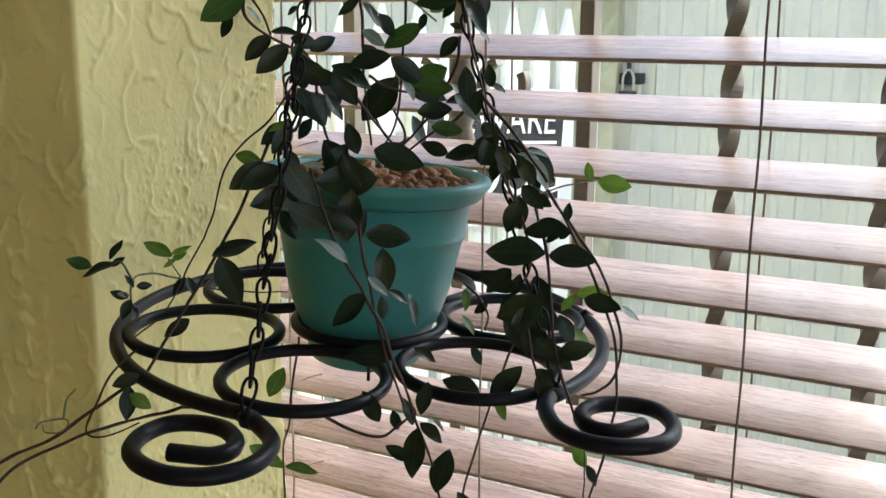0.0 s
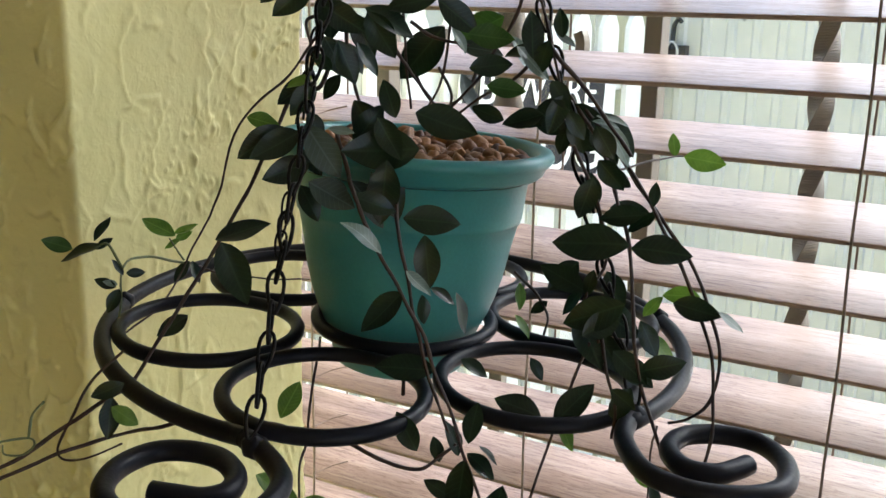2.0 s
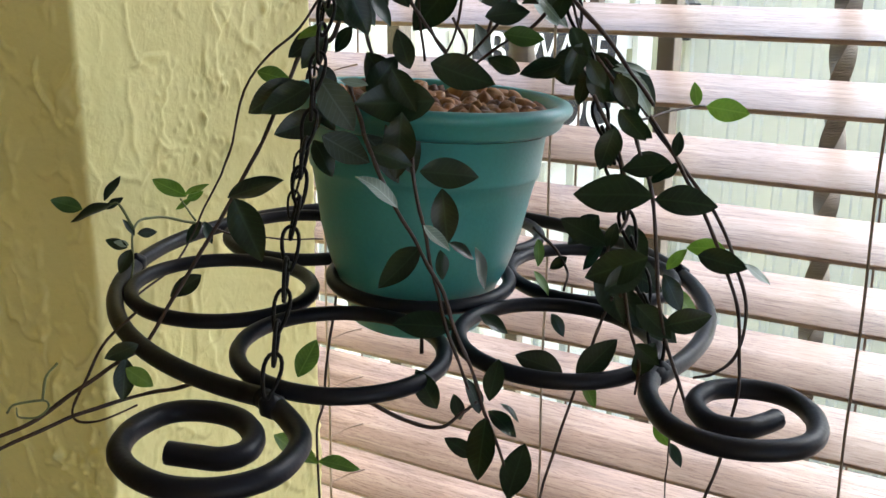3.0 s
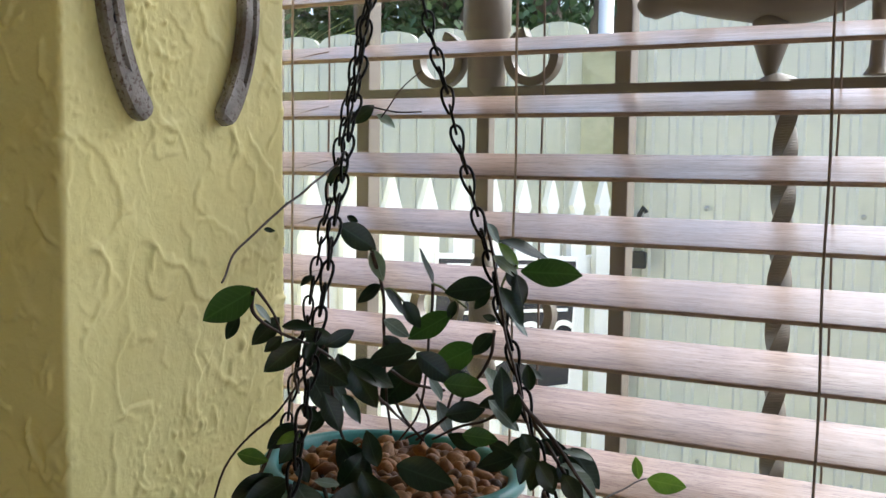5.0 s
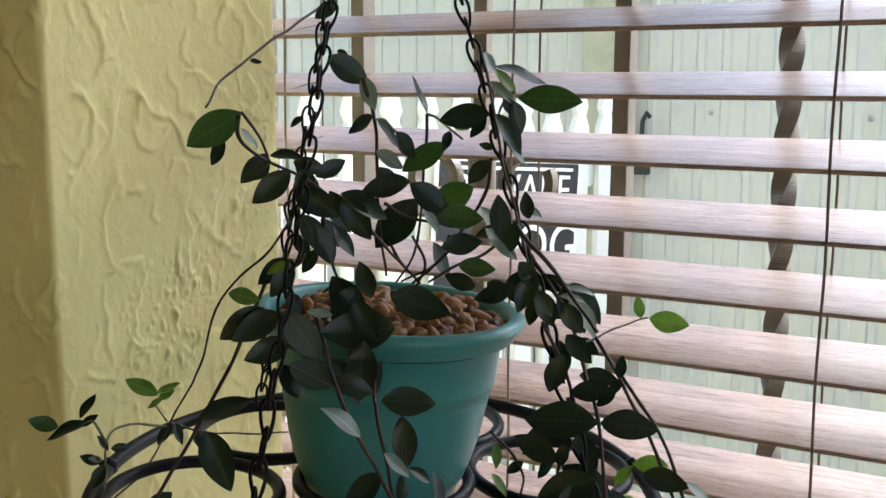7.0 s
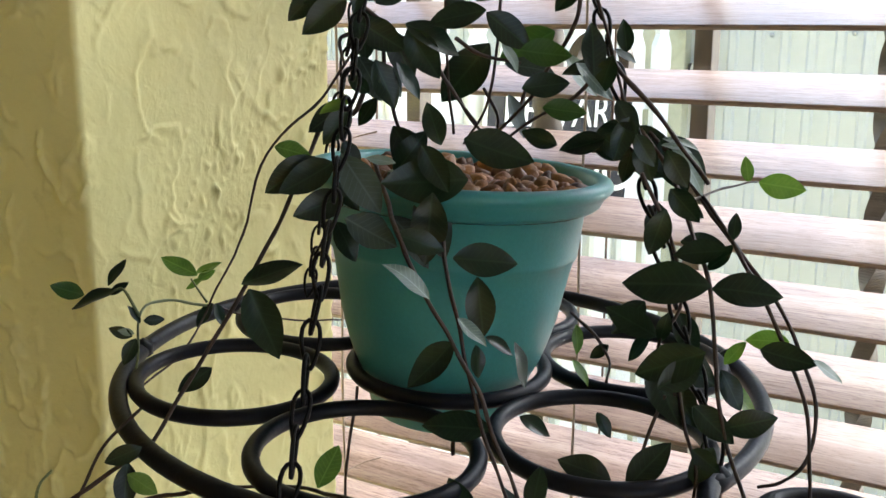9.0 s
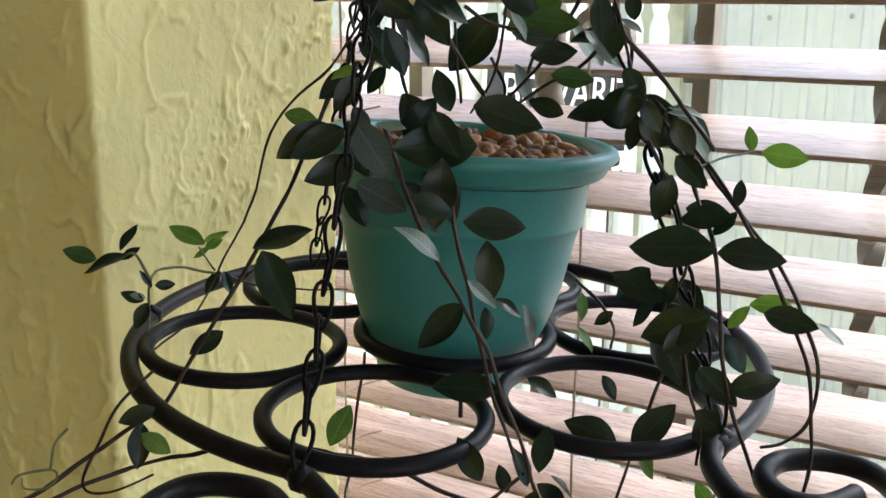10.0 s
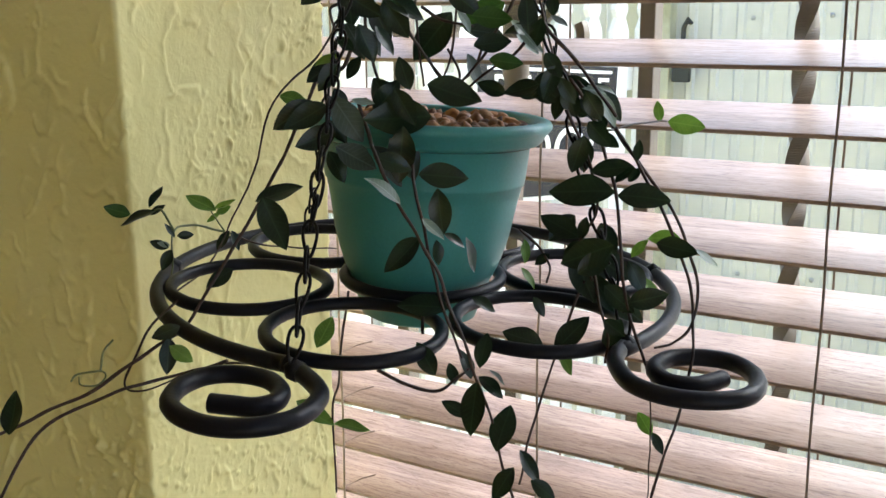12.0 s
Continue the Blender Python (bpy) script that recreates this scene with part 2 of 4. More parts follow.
def thing(name, label, category, group="", kind="", at=(0, 0, 0), data=None):
    ob = new(name, data)
    ob.location = at
    return tagged(ob, label, category, group, kind)


def box_bm(lo, hi, bevel=0.0, bm=None):
    own = bm is None
    bm = bm or bmesh.new()
    c = [(lo[i] + hi[i]) / 2 for i in range(3)]
    s = [hi[i] - lo[i] for i in range(3)]
    r = bmesh.ops.create_cube(bm, size=1.0, matrix=Matrix.LocRotScale(c, None, s))
    if bevel and own:
        bmesh.ops.bevel(bm, geom=bm.edges[:], offset=bevel, segments=2, affect="EDGES", profile=0.6)
    return bm


def box(name, lo, hi, mat, bevel=0.0):
    return from_bm(name, box_bm(lo, hi, bevel), mat)


def smooth_path(pts, n):
    """A Catmull-Rom curve through pts, n steps to a span."""
    p = [Vector(q) for q in pts]
    p = [p[0] * 2 - p[1]] + p + [p[-1] * 2 - p[-2]]
    out = []
    for i in range(1, len(p) - 2):
        a, b, c, d = p[i - 1:i + 3]
        for k in range(n):
            t = k / n
            out.append(0.5 * (2 * b + (c - a) * t + (2 * a - 5 * b + 4 * c - d) * t * t + (3 * b - a - 3 * c + d) * t ** 3))
    out.append(p[-2])
    return out


def tube(name, pts, radius, mat, sides=8, closed=False, ends=True, wobble=0.0):
    """A round rod along pts; radius is a number, or one for each end."""
    pts = [Vector(p) for p in pts]
    n = len(pts)
    r0, r1 = radius if isinstance(radius, tuple) else (radius, radius)
    verts, faces = [], []
    ref = None
    for i, p in enumerate(pts):
        a = pts[(i - 1) % n] if (closed or i) else p
        b = pts[(i + 1) % n] if (closed or i < n - 1) else p
        d = (b - a).normalized()
        if ref is None:
            ref = d.orthogonal().normalized()
        ref = (ref - d * ref.dot(d)).normalized()
        side = d.cross(ref)
        r = r0 + (r1 - r0) * i / max(1, n - 1)
        if wobble:
            r *= 1 + wobble * noise.noise(p * 160)
        for k in range(sides):
            f = 2 * math.pi * k / sides
            verts.append(p + (ref * math.cos(f) + side * math.sin(f)) * r)
    for i in range(n if closed else n - 1):
        for k in range(sides):
            a, b = i * sides + k, i * sides + (k + 1) % sides
            c, d = ((i + 1) % n) * sides + (k + 1) % sides, ((i + 1) % n) * sides + k
            faces.append((a, b, c, d))
    if ends and not closed:
        for base, p, q in ((0, pts[0], pts[1]), ((n - 1) * sides, pts[-1], pts[-2])):
            verts.append(p + (p - q).normalized() * (r0 if base == 0 else r1) * 0.35)
            for k in range(sides):
                faces.append((base + k, base + (k + 1) % sides, len(verts) - 1))
    return mesh_of(name, verts, faces, mat, True)


def lathe(name, profile, mat, seg=72):
    """A turned shape from (radius, height) pairs."""
    verts, faces = [], []
    for r, h in profile:
        for k in range(seg):
            f = 2 * math.pi * k / seg
            verts.append((r * math.cos(f), r * math.sin(f), h))
    for i in range(len(profile) - 1):
        for k in range(seg):
            faces.append((i * seg + k, i * seg + (k + 1) % seg, (i + 1) * seg + (k + 1) % seg, (i + 1) * seg + k))
    return mesh_of(name, verts, faces, mat, True)


# ---------------------------------------------------------------- room
X_REVEAL, Y_ROOM, Y_EDGE = -0.416, 0.405, 0.607


def trowel(p):
    """Height of the trowelled plaster at a point: torn edges that are steep on one side, and crumbs."""
    q = Vector((p.x, p.y, p.z * 0.75))
    q = q + Vector((noise.noise(q * 38), noise.noise(q * 38 + Vector((5, 1, 7))), noise.noise(q * 38 + Vector((2, 6, 3))))) * 0.006
    q = q + Vector((noise.noise(q * 150), noise.noise(q * 150 + Vector((3, 9, 1))), noise.noise(q * 150 + Vector((6, 2, 4))))) * 0.0022

    def gate(f, lo, off):
        return max(0.0, min(1.0, (noise.noise(q * f + off) - lo) * 6.0))

    h = 0.0
    for f, off, tall, open_at in ((14, Vector((0, 0, 0)), 0.0011, 0.03), (24, Vector((8, 3, 5)), 0.0011, 0.03), (37, Vector((4, 9, 2)), 0.0010, 0.06), (54, Vector((1, 4, 8)), 0.0008, 0.10)):
        n = noise.noise(q * f + off)
        g = gate(f * 0.9, open_at, off + Vector((3, 3, 9)))
        if g > 0.0:
            w = (0.0007 if n < 0 else 0.0036) * f * 1.15
            h += tall * g * math.exp(-(n / w) ** 2)
    near = gate(10, 0.13, Vector((7, 7, 1)))
    if near > 0.0:
        h += near * (0.0048 * max(0.0, noise.noise(q * 190 + Vector((1, 2, 3))) - 0.36) + 0.0030 * max(0.0, noise.noise(q * 300 + Vector((6, 1, 2))) - 0.32))
    return h + 0.0012 * noise.noise(q * 5) + 0.00010 * noise.noise(q * 40)


def stucco_wall():
    prof = []
    x = -2.3
    while x < -0.66:
        prof.append((x, Y_ROOM, 0, -1))
        x += 0.1
    while x < X_REVEAL - 0.0035:
        prof.append((x, Y_ROOM, 0, -1))
        x += 0.00125
    for k in range(9):
        f = math.pi / 2 * k / 8
        prof.append((X_REVEAL - 0.0028 + 0.0028 * math.sin(f), Y_ROOM + 0.0028 - 0.0028 * math.cos(f), math.sin(f), -math.cos(f)))
    y = Y_ROOM + 0.0038
    while y < Y_EDGE - 0.008:
        prof.append((X_REVEAL, y, 1, 0))
        y += 0.00125
    for k in range(6):
        f = math.pi / 2 * k / 5
        prof.append((X_REVEAL - 0.006 + 0.006 * math.cos(f), Y_EDGE - 0.006 + 0.006 * math.sin(f), math.cos(f), math.sin(f)))
    prof += [(X_REVEAL - 0.03, Y_EDGE, 0, 1), (X_REVEAL - 0.095, Y_EDGE, 0, 1)]
    zs = [0, 0.3, 0.6, 0.85] + [1.0 + 0.0013 * i for i in range(646)] + [1.9, 2.1, 2.3, 2.5]
    verts, faces = [], []
    for z in zs:
        for x, y, nx, ny in prof:
            p = Vector((x, y, z))
            h = trowel(p) if 0.99 < z < 1.86 and x > -0.75 else 0.0
            h *= 1.0 - 0.7 * min(ny, 0.0)
            verts.append((x + nx * h, y + ny * h, z))
    n = len(prof)
    for i in range(len(zs) - 1):
        for j in range(n - 1):
            faces.append((i * n + j, i * n + j + 1, (i + 1) * n + j + 1, (i + 1) * n + j))
    return thing("wall_left", "yellow painted wall with thick trowelled stucco and a rounded corner", "wall", kind="structure",
                 data=mesh_of("wall_left", verts, faces, M_WALL, True))


def slab(name, lo, hi, mat, label, cat):
    return thing(name, label, cat, kind="structure", data=box(name, lo, hi, mat))


stucco_wall()
slab("wall_core", (-2.3, 0.418, 0), (-0.505, 0.598, 2.5), M_WALL, "core of the yellow stucco wall beside the window", "wall")
slab("wall_below_window", (-0.76, 0.66, 0), (2.6, 0.86, 0.84), M_WALL, "yellow stucco wall below the window", "wall")
slab("wall_above_window", (-0.76, 0.66, 2.16), (2.6, 0.86, 2.5), M_WALL, "yellow stucco wall above the window", "wall")
slab("wall_window_side", (-2.3, 0.612, 0), (-0.76, 0.86, 2.5), M_WALL, "yellow outer wall beside the window frame", "wall")
slab("window_jamb", (-0.757, 0.612, 0.868), (-0.735, 0.726, 2.158), M_FRAME, "white window jamb beside the blind", "jamb")
slab("wall_window_end", (1.6, 0.66, 0.84), (2.6, 0.86, 2.16), M_WALL, "yellow wall at the far end of the window", "wall")
# unseen side wall; its opening is added so fill light grazes the stucco
slab("wall_side_lower", (2.4, -3.2, 0), (2.6, 0.655, 0.06), M_ROOM, "unseen yellow plastered threshold of the opening added for fill light", "wall")
slab("wall_side_upper", (2.4, -3.2, 2.3), (2.6, 0.655, 2.5), M_ROOM, "unseen yellow plastered side wall above the added opening", "wall")
slab("wall_side_far", (2.4, -3.2, 0.06), (2.6, -2.3, 2.3), M_ROOM, "unseen yellow plastered side wall beside the added opening", "wall")
slab("wall_side_near", (2.4, -0.2, 0.06), (2.6, 0.655, 2.3), M_ROOM, "unseen yellow plastered side wall between window and added opening", "wall")
# out-of-view walls close the room and reflect yellow fill
slab("wall_other_side", (-2.5, -3.2, 0), (-2.3, 0.41, 2.5), M_ROOM, "unseen yellow plastered wall added to bounce warm light", "wall")
slab("wall_back", (-2.3, -3.2, 0), (2.4, -3.0, 2.5), M_ROOM, "unseen yellow plastered back wall added to bounce warm light", "wall")
slab("floor", (-2.5, -3.2, -0.12), (2.6, 0.86, 0.0), M_FLOOR, "clay coloured tile floor", "floor")
slab("ceiling", (-2.5, -3.2, 2.5), (2.6, 0.86, 2.62), M_CEIL, "white painted flat ceiling", "ceiling")
slab("window_sill", (-0.757, 0.60, 0.842), (1.6, 0.75, 0.866), M_FRAME, "white window sill under the wooden blind", "sill")

# window frame and panes behind the blind
win = thing("window_1", "white framed window behind the wooden blind", "window", kind="structure")
for nm, lo, hi in (("window_frame", (-0.757, 0.742, 0.868), (-0.715, 0.768, 2.158)), ("window_frame", (1.55, 0.742, 0.868), (1.598, 0.768, 2.158)),
                   ("window_frame", (-0.553, 0.742, 0.868), (1.548, 0.768, 0.905)), ("window_frame", (-0.553, 0.742, 2.12), (1.548, 0.768, 2.158))):
    part(nm, box(nm, lo, hi, M_FRAME, 0.003), win)
glass = part("pane", box("pane", (-0.553, 0.753, 0.906), (1.548, 0.757, 2.119), M_GLASS), win, "clear glass pane")
glass.visible_shadow = False

# ---------------------------------------------------------------- wooden blind
SLAT_PITCH, SLAT_WIDE, SLAT_TILT = 0.044, 0.0508, 18.4
Y_FRONT = 0.672
X_BLIND0, X_BLIND1 = -0.545, 1.53


def slat_mesh():
    w, h = SLAT_WIDE, 0.0017
    sec = [(0, -h * 0.75), (0.0007, -h), (w - 0.0007, -h), (w, -h * 0.75), (w, h * 0.75), (w - 0.0007, h), (w * 0.5, h + 0.0005), (0.0007, h), (0, h * 0.75)]
    xs = [0.0, 0.0012, X_BLIND1 - X_BLIND0 - 0.0012, X_BLIND1 - X_BLIND0]
    verts, faces, n = [], [], len(sec)
    for i, x in enumerate(xs):
        k = 0.965 if i in (0, 3) else 1.0
        for y, z in sec:
            verts.append((x, (y - w / 2) * k + w / 2, z * (0.6 if i in (0, 3) else 1)))
    for i in range(len(xs) - 1):
        for j in range(n):
            faces.append((i * n + j, i * n + (j + 1) % n, (i + 1) * n + (j + 1) % n, (i + 1) * n + j))
    faces += [tuple(range(n)), tuple(range(3 * n, 4 * n))]
    return mesh_of("slat", verts, faces, M_SLAT)


def wooden_blind():
    rng = random.Random(4)
    b = thing("venetian_blind", "brown wooden venetian blind with slats tilted open in the window", "blind")
    me = slat_mesh()
    z_top, z_bottom = 2.077, 0.93
    n = int(round((z_top - z_bottom) / SLAT_PITCH))
    for i in range(n + 1):
        z = z_top - SLAT_PITCH * i
        m = pose(X_BLIND0 + rng.uniform(-0.0012, 0.0012), Y_FRONT, z + 0.0012, SLAT_TILT + rng.uniform(-0.7, 0.7), 0, 0)
        part("slat", me, b, m=m)
    part("headrail", box("headrail", (X_BLIND0, 0.668, 2.10), (X_BLIND1, 0.725, 2.145), M_SLAT, 0.003), b)
    part("bottom_rail", box("bottom_rail", (X_BLIND0, 0.672, 0.888), (X_BLIND1, 0.722, 0.902), M_SLAT, 0.003), b)
    for i, x in enumerate((-0.457, -0.262, -0.052, 0.16, 0.37, 0.58, 0.79, 1.0, 1.2, 1.42)):
        mat = M_CORD if i in (2, 4) else M_TAN
        front = [(x + 0.0006 * math.sin(z * 40), Y_FRONT - 0.0018, z) for z in np.linspace(0.9, 2.1, 60)]
        back = [(x - 0.002 + 0.0006 * math.sin(z * 31), Y_FRONT + 0.0515, z) for z in np.linspace(0.9, 2.1, 60)]
        part("ladder_cord", tube("ladder_cord", front, 0.0010, mat, 6), b)
        part("ladder_cord", tube("ladder_cord", back, 0.0009, M_CORD, 6), b)
    for i in range(n + 1):
        z = z_top - SLAT_PITCH * i
        pts = [(-0.460, Y_FRONT + 0.002, z + 0.003), (-0.450, Y_FRONT + 0.016, z + 0.0085), (-0.440, Y_FRONT + 0.024, z + 0.0115)]
        part("cord_rung", tube("cord_rung", pts, 0.0008, M_CORD, 5), b)
    return b


wooden_blind()

# ---------------------------------------------------------------- window grille
Y_GRILLE = 0.785


def ring_pts(c, r, f0, f1, n, axis="xz"):
    out = []
    for i in range(n + 1):
        f = radians(f0 + (f1 - f0) * i / n)
        out.append((c[0] + r * math.cos(f), c[1], c[2] + r * math.sin(f)) if axis == "xz" else (c[0] + r * math.cos(f), c[1] + r * math.sin(f), c[2]))
    return out


def flat_strip(name, pts, wide, deep, mat):
    """A flat band bent along pts in the plane of the grille: wide across the bend, deep towards the room."""
    verts, faces, n = [], [], len(pts)
    for i, p in enumerate(pts):
        p = Vector(p)
        d = (Vector(pts[min(i + 1, n - 1)]) - Vector(pts[max(i - 1, 0)])).normalized()
        s = Vector((-d.z, 0, d.x))
        for u, v in ((-1, -1), (1, -1), (1, 1), (-1, 1)):
            verts.append(p + s * (u * wide / 2) + Vector((0, v * deep / 2, 0)))
    for i in range(n - 1):
        for k in range(4):
            faces.append((i * 4 + k, i * 4 + (k + 1) % 4, i * 4 + 4 + (k + 1) % 4, i * 4 + 4 + k))
    faces += [(3, 2, 1, 0), (n * 4 - 4, n * 4 - 3, n * 4 - 2, n * 4 - 1)]
    return mesh_of(name, verts, faces, mat)


def twisted_bar(name, x, z0, z1, half, turn_len):
    verts, faces = [], []
    n = int((z1 - z0) / 0.002)
    for i in range(n + 1):
        z = z0 + (z1 - z0) * i / n
        f = 2 * math.pi * z / turn_len
        for u, v in ((-1, -0.95), (-0.95, -1), (0.95, -1), (1, -0.95), (1, 0.95), (0.95, 1), (-0.95, 1), (-1, 0.95)):
            u, v = u * half, v * half
            verts.append((x + u * math.cos(f) - v * math.sin(f), Y_GRILLE + u * math.sin(f) + v * math.cos(f), z))
    for i in range(n):
        for k in range(8):
            faces.append((i * 8 + k, i * 8 + (k + 1) % 8, i * 8 + 8 + (k + 1) % 8, i * 8 + 8 + k))
    return mesh_of(name, verts, faces, M_GRILLE)


def window_grille():
    g = thing("window_grille", "taupe painted ornamental iron security grille outside the window", "window grille")
    yb = Y_GRILLE
    for x in (-0.568, -0.460, -0.220, 0.28, 0.52, 1.05, 1.4):
        part("upright_bar", box("upright_bar", (x - 0.0065, yb - 0.0065, 0.86), (x + 0.0065, yb + 0.013, 2.15), M_GRILLE, 0.001), g)
    part("upright_bar", box("upright_bar", (-0.347, yb - 0.006, 0.86), (-0.335, yb + 0.006, 2.15), M_GRILLE, 0.001), g)
    for z in (1.664, 0.875, 2.13):
        part("rail", box("rail", (-0.73, yb - 0.012, z - 0.004), (1.595, yb - 0.007, z + 0.004), M_GRILLE, 0.001), g)
    for x in (-0.097, 0.023, 0.66, 0.79):
        part("twisted_bar", twisted_bar("twisted_bar", x, 0.88, 1.661, 0.0066, 0.136), g)
    # scroll rosettes on the slim bar
    for zc in (1.692, 1.480):
        for s in (-1, 1):
            c = (-0.340 + s * 0.043, yb - 0.004, zc)
            part("scroll", flat_strip("scroll", ring_pts(c, 0.0205, 90 - s * 60, 90 - s * 60 - s * 285, 26), 0.0075, 0.012, M_GRILLE), g)
        prof = [(0.008, -0.060), (0.013, -0.052), (0.010, -0.040), (0.012, -0.034), (0.012, 0.020), (0.010, 0.026), (0.013, 0.034), (0.008, 0.045)]
        if zc > 1.6:
            prof = [(0.013, -0.031), (0.0165, -0.026), (0.016, 0.012), (0.0205, 0.022), (0.0205, 0.062), (0.012, 0.075)]
        col = lathe("collar", prof, M_GRILLE, 10)
        part("collar", col, g, m=pose(-0.341, yb, zc))
    # cast piece with drop above the rail
    cast = lathe("casting", [(0.003, -0.113), (0.0085, -0.108), (0.0115, -0.098), (0.0085, -0.088), (0.0062, -0.080), (0.0085, -0.072), (0.0135, -0.050), (0.018, -0.025), (0.0205, 0.0), (0.0190, 0.018), (0.0125, 0.040), (0.0062, 0.052), (0.0065, 0.058), (0.0105, 0.060), (0.0105, 0.088), (0.0065, 0.091), (0.0065, 0.110)], M_GRILLE, 12)
    part("casting", cast, g, m=pose(-0.098, yb, 1.728, 0, 90, 0))
    drop = lathe("drop", [(0.0015, -0.056), (0.006, -0.046), (0.0125, -0.028), (0.014, -0.012), (0.008, 0.0)], M_GRILLE, 14)
    part("drop", drop, g, m=pose(-0.110, yb, 1.722))
    foot = lathe("drop_foot", [(0.017, -0.010), (0.012, -0.006), (0.003, -0.003)], M_GRILLE, 14)
    part("drop_foot", foot, g, m=pose(-0.104, yb, 1.676))
    strut = lathe("strut", [(0.010, -0.03), (0.006, -0.024), (0.005, 0.0), (0.006, 0.03), (0.011, 0.04)], M_GRILLE, 12)
    part("strut", strut, g, m=pose(-0.037, yb, 1.700))
    for s in (-1, 1):
        pts = ring_pts((-0.098 + s * 0.055, yb, 1.775), 0.028, -90, -90 + s * 290, 26)
        part("scroll", flat_strip("scroll", pts, 0.008, 0.012, M_GRILLE), g)
    return g


window_grille()

# ---------------------------------------------------------------- yard outside
# ground is out of view; pale concrete assumed for a bright neutral bounce
thing("ground", "unseen ground round the house, pale concrete added to bounce light", "ground", kind="structure", data=mesh_of("ground", [(-600, -600, -0.15), (600, -600, -0.15), (600, 900, -0.15), (-600, 900, -0.15)], [(0, 1, 2, 3)], M_PATIO))

Y_FENCE = 3.15


def board_mesh(name, w, z_of, mat, t=0.02):
    """An upright board from the ground to a curved top."""
    n = 6
    xs = [-w / 2 + w * i / n for i in range(n + 1)]
    verts, faces = [], []
    for y in (-t / 2, t / 2):
        for x in xs:
            e = 0.004 if x in (xs[0], xs[-1]) else 0
            verts += [(x, y + (e if y < 0 else -e), -0.15), (x, y + (e if y < 0 else -e), z_of(x))]
    k = 2 * (n + 1)
    for i in range(n):
        a = 2 * i
        faces += [(a, a + 2, a + 3, a + 1), (k + a, k + a + 1, k + a + 3, k + a + 2), (a + 1, a + 3, k + a + 3, k + a + 1)]
    faces += [(0, 1, k + 1, k), (k - 2, 2 * k - 2, 2 * k - 1, k - 1)]
    return mesh_of(name, verts, faces, mat)


def scalloped_fence():
    f = thing("vinyl_fence", "cream vinyl privacy fence with scalloped tops", "fence")
    w = 0.2124 / 3
    shapes = []
    for j in range(3):
        cx = (j - 1) * w
        shapes.append(board_mesh("fence_board", w - 0.004, lambda x, c=cx: 2.034 + 0.044 * math.sqrt(max(0, 1 - ((x + c) / 0.1068) ** 2)), M_VINYL))
    for i in range(-3, 54):
        s, j = divmod(i, 3)
        part("fence_board", shapes[j], f, m=pose(-1.645 - (s - 1) * 0.2124 + (j - 1) * w, Y_FENCE, 0))
    for z in (0.3, 1.2):
        part("fence_rail", box("fence_rail", (-5.2, Y_FENCE + 0.012, z), (-1.07, Y_FENCE + 0.05, z + 0.09), M_VINYL), f)
    part("fence_post", box("fence_post", (-1.118, Y_FENCE - 0.05, -0.15), (-0.955, Y_FENCE + 0.015, 2.02), M_POST, 0.006), f, "weathered greenish post")


scalloped_fence()


def ribbed_mesh(width):
    prof, x = [], 0.0
    while x < width - 0.01:
        prof += [(x, 0), (x + 0.036, 0), (x + 0.044, -0.008), (x + 0.062, -0.008), (x + 0.070, 0)]
        x += 0.0767
    prof.append((width, 0))
    verts = [(px, py, z) for z in (0.0, 2.36) for px, py in prof]
    n = len(prof)
    return mesh_of("ribbed_sheet", verts, [(i, i + 1, n + i + 1, n + i) for i in range(n - 1)], M_SHEET)


def ribbed_gate():
    g = thing("ribbed_metal_gate", "pale ribbed sheet metal gate with screw heads", "gate")
    me = ribbed_mesh(0.69)
    for i in range(5):
        part("ribbed_sheet", me, g, m=pose(-0.96 + 0.69 * i, Y_FENCE + 0.02 + 0.002 * (i % 2), -0.15))
    head = lathe("screw_head", [(0.008, 0.0), (0.007, 0.003), (0.003, 0.0045), (0.0003, 0.005)], M_STEEL, 10)
    for i in range(8):
        for z in (1.505, 0.7, 2.1):
            part("screw_head", head, g, m=pose(-0.715 + 0.228 * i, Y_FENCE + 0.006, z - 0.027 + 0.01 * math.sin(i * 2.3), 90, 0, 0))
    part("gate_frame", box("gate_frame", (-0.965, Y_FENCE + 0.03, 2.08), (2.4, Y_FENCE + 0.07, 2.18), M_SHEET), g)
    return g


ribbed_gate()
lock = thing("padlock", "black padlock with steel shackle on the gate latch", "padlock", at=(0.045, 0, -0.048))
part("lock_body", box("lock_body", (-0.992, 3.10, 1.33), (-0.934, 3.125, 1.385), M_LOCK, 0.006), lock)
part("shackle", tube("shackle", smooth_path([(-0.98, 3.112, 1.385), (-0.98, 3.112, 1.43), (-0.963, 3.112, 1.452), (-0.946, 3.112, 1.43), (-0.946, 3.112, 1.385)], 6), 0.0045, M_STEEL, 8), lock, "steel shackle")
part("hasp", box("hasp", (-0.998, 3.127, 1.405), (-0.925, 3.172, 1.44), M_LOCK, 0.003), lock, "dark steel hasp")
part("latch_arm", tube("latch_arm", [(-0.966, 3.12, 1.43), (-0.960, 3.11, 1.50), (-0.945, 3.105, 1.525), (-0.935, 3.105, 1.51)], 0.008, M_LOCK, 8), lock)

FENCE_A, FENCE_B = Vector((-1.15, 1.60, 0)), Vector((-0.85, 2.50, 0))


